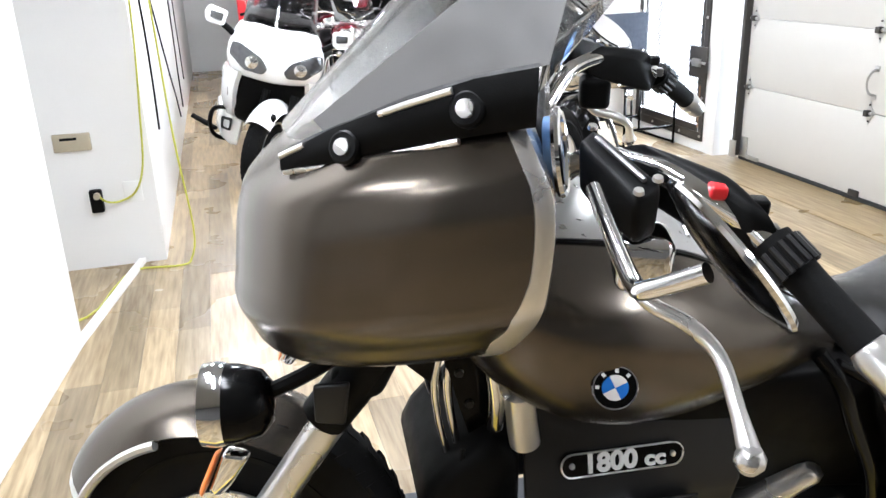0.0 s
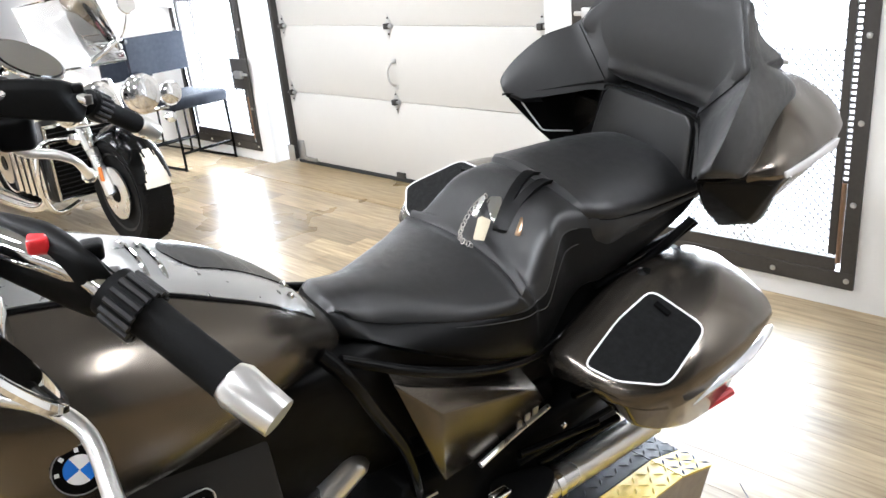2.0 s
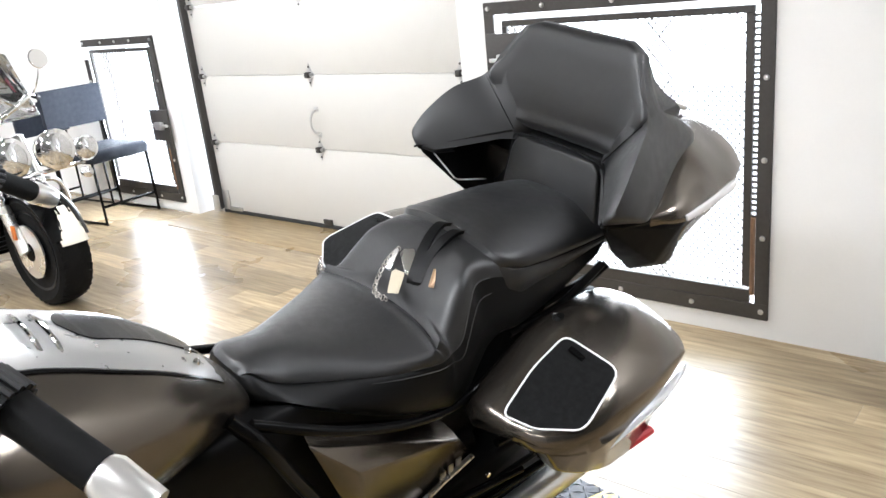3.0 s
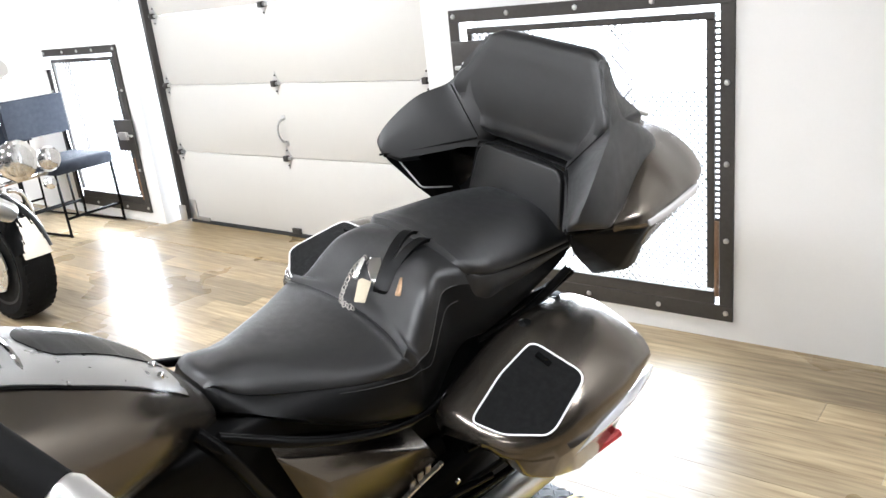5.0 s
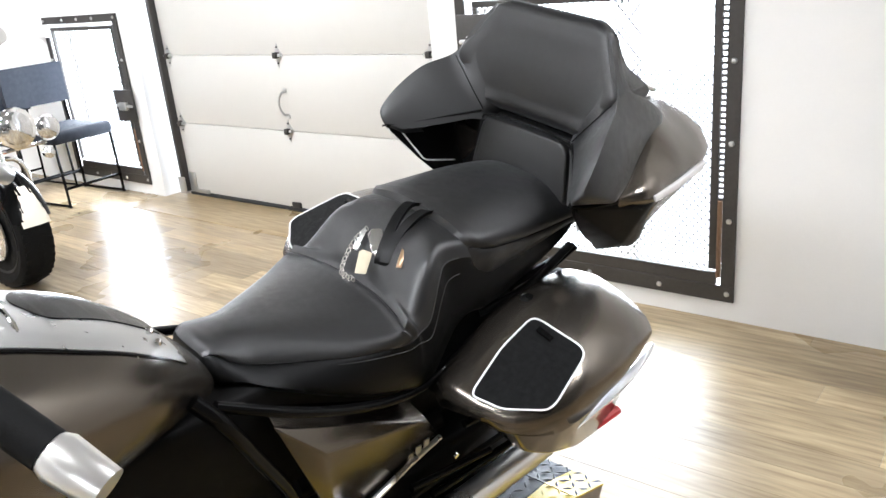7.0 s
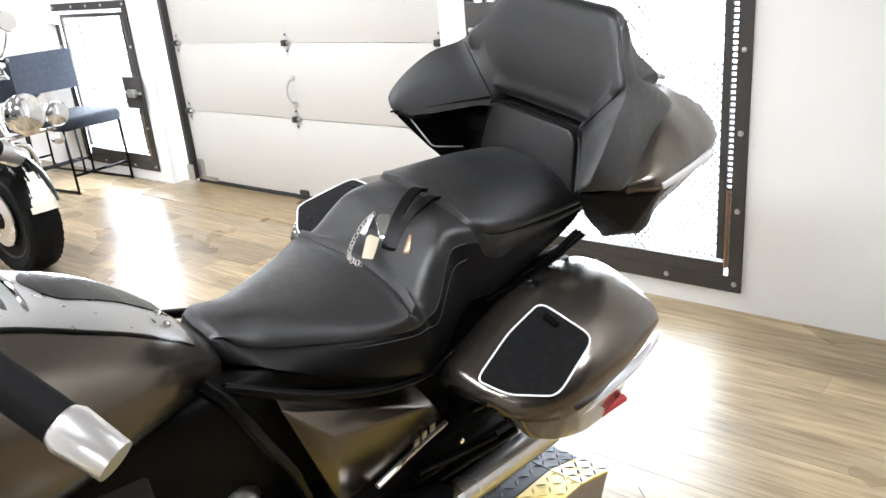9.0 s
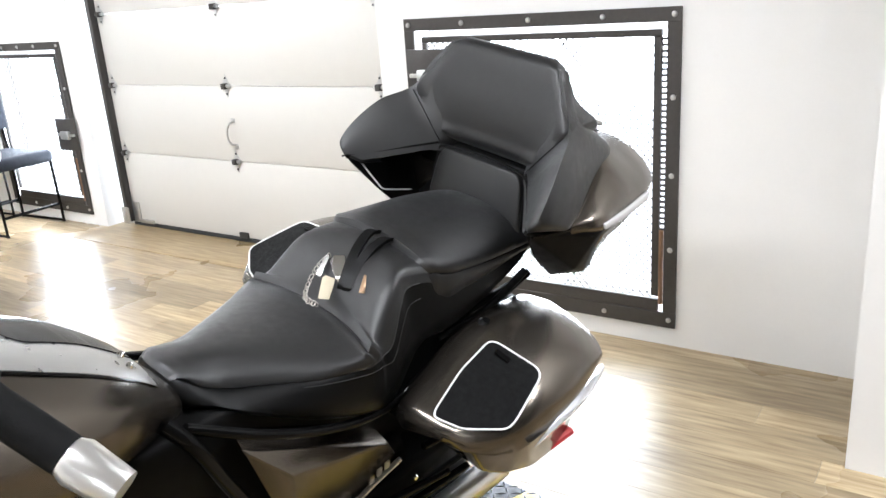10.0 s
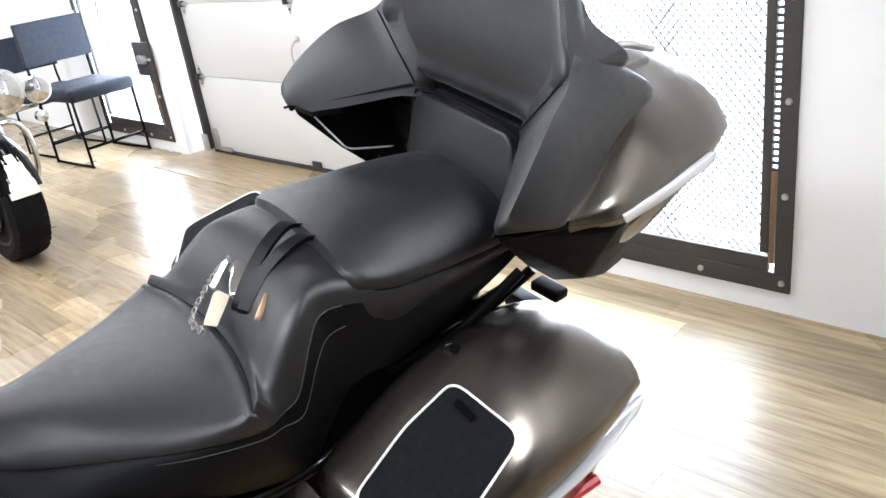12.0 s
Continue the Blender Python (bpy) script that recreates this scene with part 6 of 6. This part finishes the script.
# white touring motorcycle by the side wall; nose towards -y before it is turned
wt = thing("white_touring_motorcycle", pose(-6.7, 0.24, 0, 0, 0, 86) @ pose(0, 0, 0, 0, 14, 0) @ Matrix.Diagonal((1.06, 1.06, 1.06, 1)), "white full-dress touring motorcycle with a tall dark screen", "motorcycle")
STEER = pose(0.02, 0, 0, 0, 0, -24)
wheel("front_wheel", (0, 0, 0.32), 0.32, 0.13, wt, STEER, SATIN)
part("front_fender", arc_shell(STEER @ pose(0, 0, 0.32), 0.33, 0.385, 0.1, -70, 50, 20, 0.5), WHITEB, wt, "white front mudguard")
part("fender_vent", hull([STEER @ Vector((s * 0.1, y, z)) for s in (0.55, 0.95) for y, z in ((-0.2, 0.6), (-0.16, 0.63), (-0.12, 0.58), (-0.18, 0.55))], 0.01), BLACKP, wt, "black mudguard opening")
part("fairing", loft([mirrored([(0, y0, z), (0.45 * w, y0 + 0.02, z + 0.01), (0.8 * w, y0 + 0.09, z + 0.015), (w, y0 + 0.22, z), (1.02 * w, 0.7, z), (0, 0.75, z)]) for z, w, y0 in ((0.785, 0.27, 0.09), (0.8, 0.31, 0.05), (0.84, 0.34, 0.01), (0.92, 0.365, 0.0), (1.0, 0.365, 0.04), (1.08, 0.345, 0.13), (1.16, 0.3, 0.25), (1.2, 0.26, 0.34))]), WHITEB, wt, "white front fairing", 60, 1)
part("air_mouth", hull(both([(0.26, 0.2, 0.81), (0.26, 0.5, 0.8), (0.25, 0.24, 0.5), (0.22, 0.5, 0.42), (0.1, 0.26, 0.44)]), 0.02), BLACKP, wt, "black fairing opening")
for s in (-1, 1):
    hl = part("headlight", hull([(s * x, y, z) for x, y, z in ((0.05, -0.008, 0.9), (0.1, -0.003, 0.97), (0.27, 0.076, 1.05), (0.325, 0.14, 1.04), (0.34, 0.13, 0.95), (0.22, 0.034, 0.86), (0.08, -0.008, 0.85), (0.2, 0.2, 0.95))], 0.012), SMOKE, wt, "smoked swept headlight")
    part("lamp_bowl", turned([(0.001, 0.0), (0.035, 0.004), (0.045, 0.02), (0.001, 0.03)], pose(s * 0.17, 0.012, 0.93, 90, 0, 0), 16), LAMPG, hl, "bright reflector bowl")
    part("cheek", loft([[(s * x, y, z) for x, y in ((xi, 0.12 + 0.12 * u), (xi + 0.03, 0.1 + 0.12 * u), (xo, 0.2 + 0.12 * u), (xo + 0.02, 0.55), (xi, 0.55))] for z, xi, xo, u in ((0.84, 0.22, 0.345, 0.0), (0.74, 0.24, 0.355, 0.3), (0.64, 0.245, 0.35, 0.7), (0.55, 0.235, 0.335, 1.1), (0.48, 0.21, 0.3, 1.5))]), WHITEB, wt, "white fairing side below the headlight", 60)
    part("cheek_slot", hull([(s * x, y, z) for x, y, z in ((0.31, 0.2, 0.74), (0.318, 0.2, 0.74), (0.305, 0.22, 0.64), (0.312, 0.22, 0.64), (0.31, 0.26, 0.7))], 0.002, 1), BLACKP, wt)
    mr = part("mirror", hull([(s * x, y, z) for x, y, z in ((0.37, 0.3, 1.22), (0.52, 0.34, 1.25), (0.55, 0.36, 1.19), (0.53, 0.34, 1.12), (0.39, 0.3, 1.1), (0.42, 0.42, 1.22), (0.51, 0.42, 1.14))], 0.022), WHITEB, wt, "white mirror housing")
    part("mirror_lamp", hull([(s * x, y, z) for x, y, z in ((0.4, 0.295, 1.2), (0.5, 0.322, 1.21), (0.5, 0.322, 1.155), (0.41, 0.295, 1.14), (0.45, 0.34, 1.17))], 0.006), SMOKE, mr, "smoked indicator pane")
    part("mirror_arm", bar([(s * 0.31, 0.36, 1.06), (s * 0.41, 0.34, 1.13)], 0.024, 8), BLACKP, mr)
    part("cowl", hull([(s * x, y, z) for x, y, z in ((0.16, 0.3, 0.5), (0.36, 0.4, 0.5), (0.4, 0.9, 0.55), (0.2, 0.34, 0.22), (0.33, 0.42, 0.29), (0.4, 0.9, 0.3), (0.2, 0.6, 0.24))], 0.03), WHITEB, wt, "white lower side cowl")
    part("crash_bar", bar([(s * 0.2, 0.36, 0.53), (s * 0.36, 0.36, 0.52), (s * 0.41, 0.38, 0.47), (s * 0.41, 0.4, 0.37), (s * 0.36, 0.42, 0.29), (s * 0.25, 0.46, 0.27)], 0.017, 10), GLOSSB, wt, "black crash bar")
    part("foot_peg", bar([(s * 0.36, 0.44, 0.34), (s * 0.44, 0.46, 0.365), (s * 0.555, 0.48, 0.405)], [0.014, 0.02, 0.018], 10), RUBBER, wt, "black rubber highway peg")
    fg = part("fog_lamp", hull([(s * x, y, z) for x, y, z in ((0.25, 0.325, 0.46), (0.34, 0.37, 0.46), (0.335, 0.38, 0.36), (0.255, 0.335, 0.35), (0.3, 0.48, 0.41))], 0.01), GREYM, wt, "grey fog lamp surround")
    part("fog_lens", hull([(s * x, y, z) for x, y, z in ((0.268, 0.325, 0.44), (0.32, 0.352, 0.44), (0.318, 0.356, 0.38), (0.27, 0.33, 0.37), (0.3, 0.4, 0.41))], 0.008), LENS, fg, "clear fog lamp")
    part("fork_leg", bar([STEER @ Vector((s * 0.11, 0.0, 0.32)), STEER @ Vector((s * 0.11, 0.1, 0.74))], 0.028, 12), BLACKP, wt, "black fork leg")
    part("pannier", hull([(s * x, y, z) for x, y, z in ((0.2, 1.5, 0.75), (0.42, 1.55, 0.7), (0.42, 2.1, 0.68), (0.2, 2.15, 0.72), (0.22, 1.55, 0.35), (0.4, 1.6, 0.35), (0.4, 2.05, 0.4), (0.22, 2.1, 0.4))], 0.04), WHITEB, wt, "white pannier")
sheet = [[(x * (1 - 0.12 * h), 0.27 + 1.5 * x * x + 0.32 * h, 1.17 + 0.42 * h + 0.3 * (0.0676 - x * x) * h) for x in np.linspace(-0.27, 0.27, 11)] for h in (0.0, 0.35, 0.7, 1.0)]
part("screen", loft([row + [(x, y + 0.006, z) for x, y, z in row[::-1]] for row in sheet]), SMOKEG, wt, "smoked curved windscreen", 60).visible_shadow = False
part("instrument_hood", hull(both([(0.2, 0.4, 1.19), (0.24, 0.66, 1.16), (0.18, 0.62, 1.24), (0.14, 0.48, 1.24)]), 0.02), BLACKP, wt, "black instrument hood")
part("body", hull(both([(0.2, 0.7, 0.95), (0.22, 1.2, 0.75), (0.25, 0.8, 0.4), (0.25, 1.6, 0.4), (0.15, 1.7, 0.8)]), 0.04), WHITEB, wt, "white body and tank")
part("seat", hull(both([(0.17, 1.1, 0.8), (0.2, 1.5, 0.82), (0.2, 2.0, 0.9), (0.12, 1.1, 0.7), (0.2, 2.0, 0.75)]), 0.04), VINYL2, wt, "black seat")
part("top_box", hull(both([(0.28, 2.0, 0.95), (0.28, 2.4, 0.95), (0.24, 2.02, 1.25), (0.22, 2.38, 1.2)]), 0.04), WHITEB, wt, "white top box")
wheel("rear_wheel", (0, 1.7, 0.31), 0.31, 0.18, wt, I4, SATIN)

# ---- side wall details ----
ob = thing("wall_intercom", pose(-5.38, -0.785, 0.766), "tan wall box with a dark slot on the recess wall", "wall box")
part("case", box(0.001, 0.03, -0.1, 0.1, -0.05, 0.05, 0.006), TAN, ob)
part("slot", box(0.03, 0.034, -0.06, 0.03, 0.015, 0.03, 0.001), BLACKP, ob, "dark slot")
cg = thing("plug_charger", pose(-5.38, -0.71, 0.423), "black plug-in charger with a cord on the wall", "charger")
part("body", box(0.001, 0.05, -0.035, 0.035, -0.075, 0.06, 0.01), BLACKP, cg)
part("plug", turned([(0.001, 0), (0.02, 0), (0.018, 0.03), (0.001, 0.034)], pose(0.05, 0.01, 0.03, 0, 90, 0), 14), TAN, cg, "pale plug")
solid("outlet_plate", box(-5.379, -5.373, -0.56, -0.455, 0.385, 0.51, 0.004), TRIM, "pale blank outlet plate on the wall", "outlet")
solid("extension_cord", bar([(-5.31, -0.69, 0.455), (-5.33, -0.65, 0.41), (-5.36, -0.58, 0.4), (-5.36, -0.49, 0.45), (-5.36, -0.43, 0.6), (-5.36, -0.4, 0.9), (-5.36, -0.36, 1.5), (-5.36, -0.36, 2.6)], 0.006, 8), YELLOWC, "yellow-green cord hanging on the wall", "cord", group="cords")
solid("extension_cord", bar([(-5.42, -0.28, 2.6), (-5.42, -0.26, 1.5), (-5.4, -0.24, 0.75), (-5.36, -0.2, 0.2), (-5.3, -0.23, 0.02), (-5.22, -0.3, 0.008), (-5.24, -0.55, 0.008), (-5.0, -0.64, 0.008), (-4.6, -0.74, 0.008), (-4.4, -1.1, 0.008)], 0.006, 8), YELLOWC, "yellow-green cord running down to the floor", "cord", group="cords")
rng = random.Random(8)
for x0, x1, z0, z1 in ((-6.0, -6.2, 2.7, 0.66), (-6.5, -9.1, 1.9, 0.25), (-9.7, -9.75, 2.6, 0.24), (-10.4, -10.9, 2.7, 0.4)):
    pts = [(x0 + (x1 - x0) * u + 0.12 * (rng.random() - 0.5), -0.368, z0 + (z1 - z0) * u ** 0.9) for u in np.linspace(0, 1, 7)]
    solid("wall_cable", bar(pts, 0.007, 6), BLACKP, "thin black cable hanging loosely on the wall", "cable", group="wall cables")
fc = solid("floor_cable", bar([(-1.36, 2.36, 0.006), (-1.27, 2.25, 0.006), (-1.22, 2.0, 0.006), (-1.18, 1.76, 0.004), (-1.2, 1.5, 0.004)], 0.0017, 6), GREYD, "thin grey cable on the floor", "cable")
# white cabinet and dark wares at the far end
cab = thing("display_cabinet", pose(-13.65, 1.67, 0), "white and black display stand at the far end", "display stand")
part("carcass", box(-0.3, 0.3, -1.2, 1.2, 0, 1.4, 0.01), WHITEP, cab)
part("shelf_back", box(0.3, 0.34, -1.1, 1.1, 0.8, 1.35, 0.01), BLACKP, cab, "black back panel")
solid("red_box", box(-12.28, -11.98, 0.40, 0.70, 0, 1.62, 0.02), RED, "red box behind the bikes", "box")

lk = thing("dark_locker", pose(-13.21, 0.74, 0), "black metal locker at the far end of the shop", "locker")
part("body", box(-0.12, 0.12, -0.19, 0.19, 0, 1.56, 0.01), GREYM, lk)
part("door", box(0.121, 0.135, -0.175, 0.175, 0.06, 1.53, 0.004), BLACKP, lk, "black locker door")
pd = thing("dark_panel_door", pose(-13.13, 1.62, 0), "dark panelled door standing at the far end", "door")
part("leaf", box(-0.02, 0.02, -0.17, 0.17, 0, 1.63, 0.005), BLACKP, pd)
part("panel", box(0.021, 0.028, -0.12, 0.12, 0.9, 1.5, 0.003), GREYM, pd, "raised dark panel")
fr = thing("framed_board", pose(-13.08, 2.3, 1.42), "brown framed board above the parked bikes", "framed board")
part("frame", box(-0.02, 0.02, -0.27, 0.27, -0.24, 0.24, 0.006), BOARD, fr, "brown wooden frame")
part("board", box(0.021, 0.026, -0.23, 0.23, -0.2, 0.2, 0.002), GREYM, fr)
part("post", box(-0.015, 0.015, -0.03, 0.03, -1.42, -0.24, 0.004), BLACKP, fr)

# ---- floor planks ----
rng = random.Random(4)
W, LEN = 0.152, 1.22
rest, near = bmesh.new(), []
y, row = -5.6, 0
while y < YD:
    x = X0 - rng.random() * LEN
    while x < X1:
        a, b = max(x, X0), min(x + LEN, X1)
        if b - a > 0.05:
            if -7.0 < (a + b) / 2 < 0.4 and y > -0.9 and b - a > LEN - 0.01 and len(near) < 290:
                near.append(((a + b) / 2, y + W / 2))
            else:
                cuboid(rest, a + 0.0006, b - 0.0006, y + 0.0006, y + W - 0.0006, -0.005, 0.0)
        x += LEN
    y += W
me = bpy.data.meshes.new("floor_planks")
rest.to_mesh(me)
rest.free()
me.materials.append(PLANKS)
floor = bpy.data.objects["floor"]
fr = tagged(new("planks", me), "pale oak-look vinyl planks", kind="stuff")
fr.parent = floor
pm = mesh("plank", box(-LEN / 2 + 0.0006, LEN / 2 - 0.0006, -W / 2 + 0.0006, W / 2 - 0.0006, -0.005, 0.0), PLANK)
for x, y in near:
    o = new("plank", pm)
    o.location = (x, y, 0)
    o.parent = floor
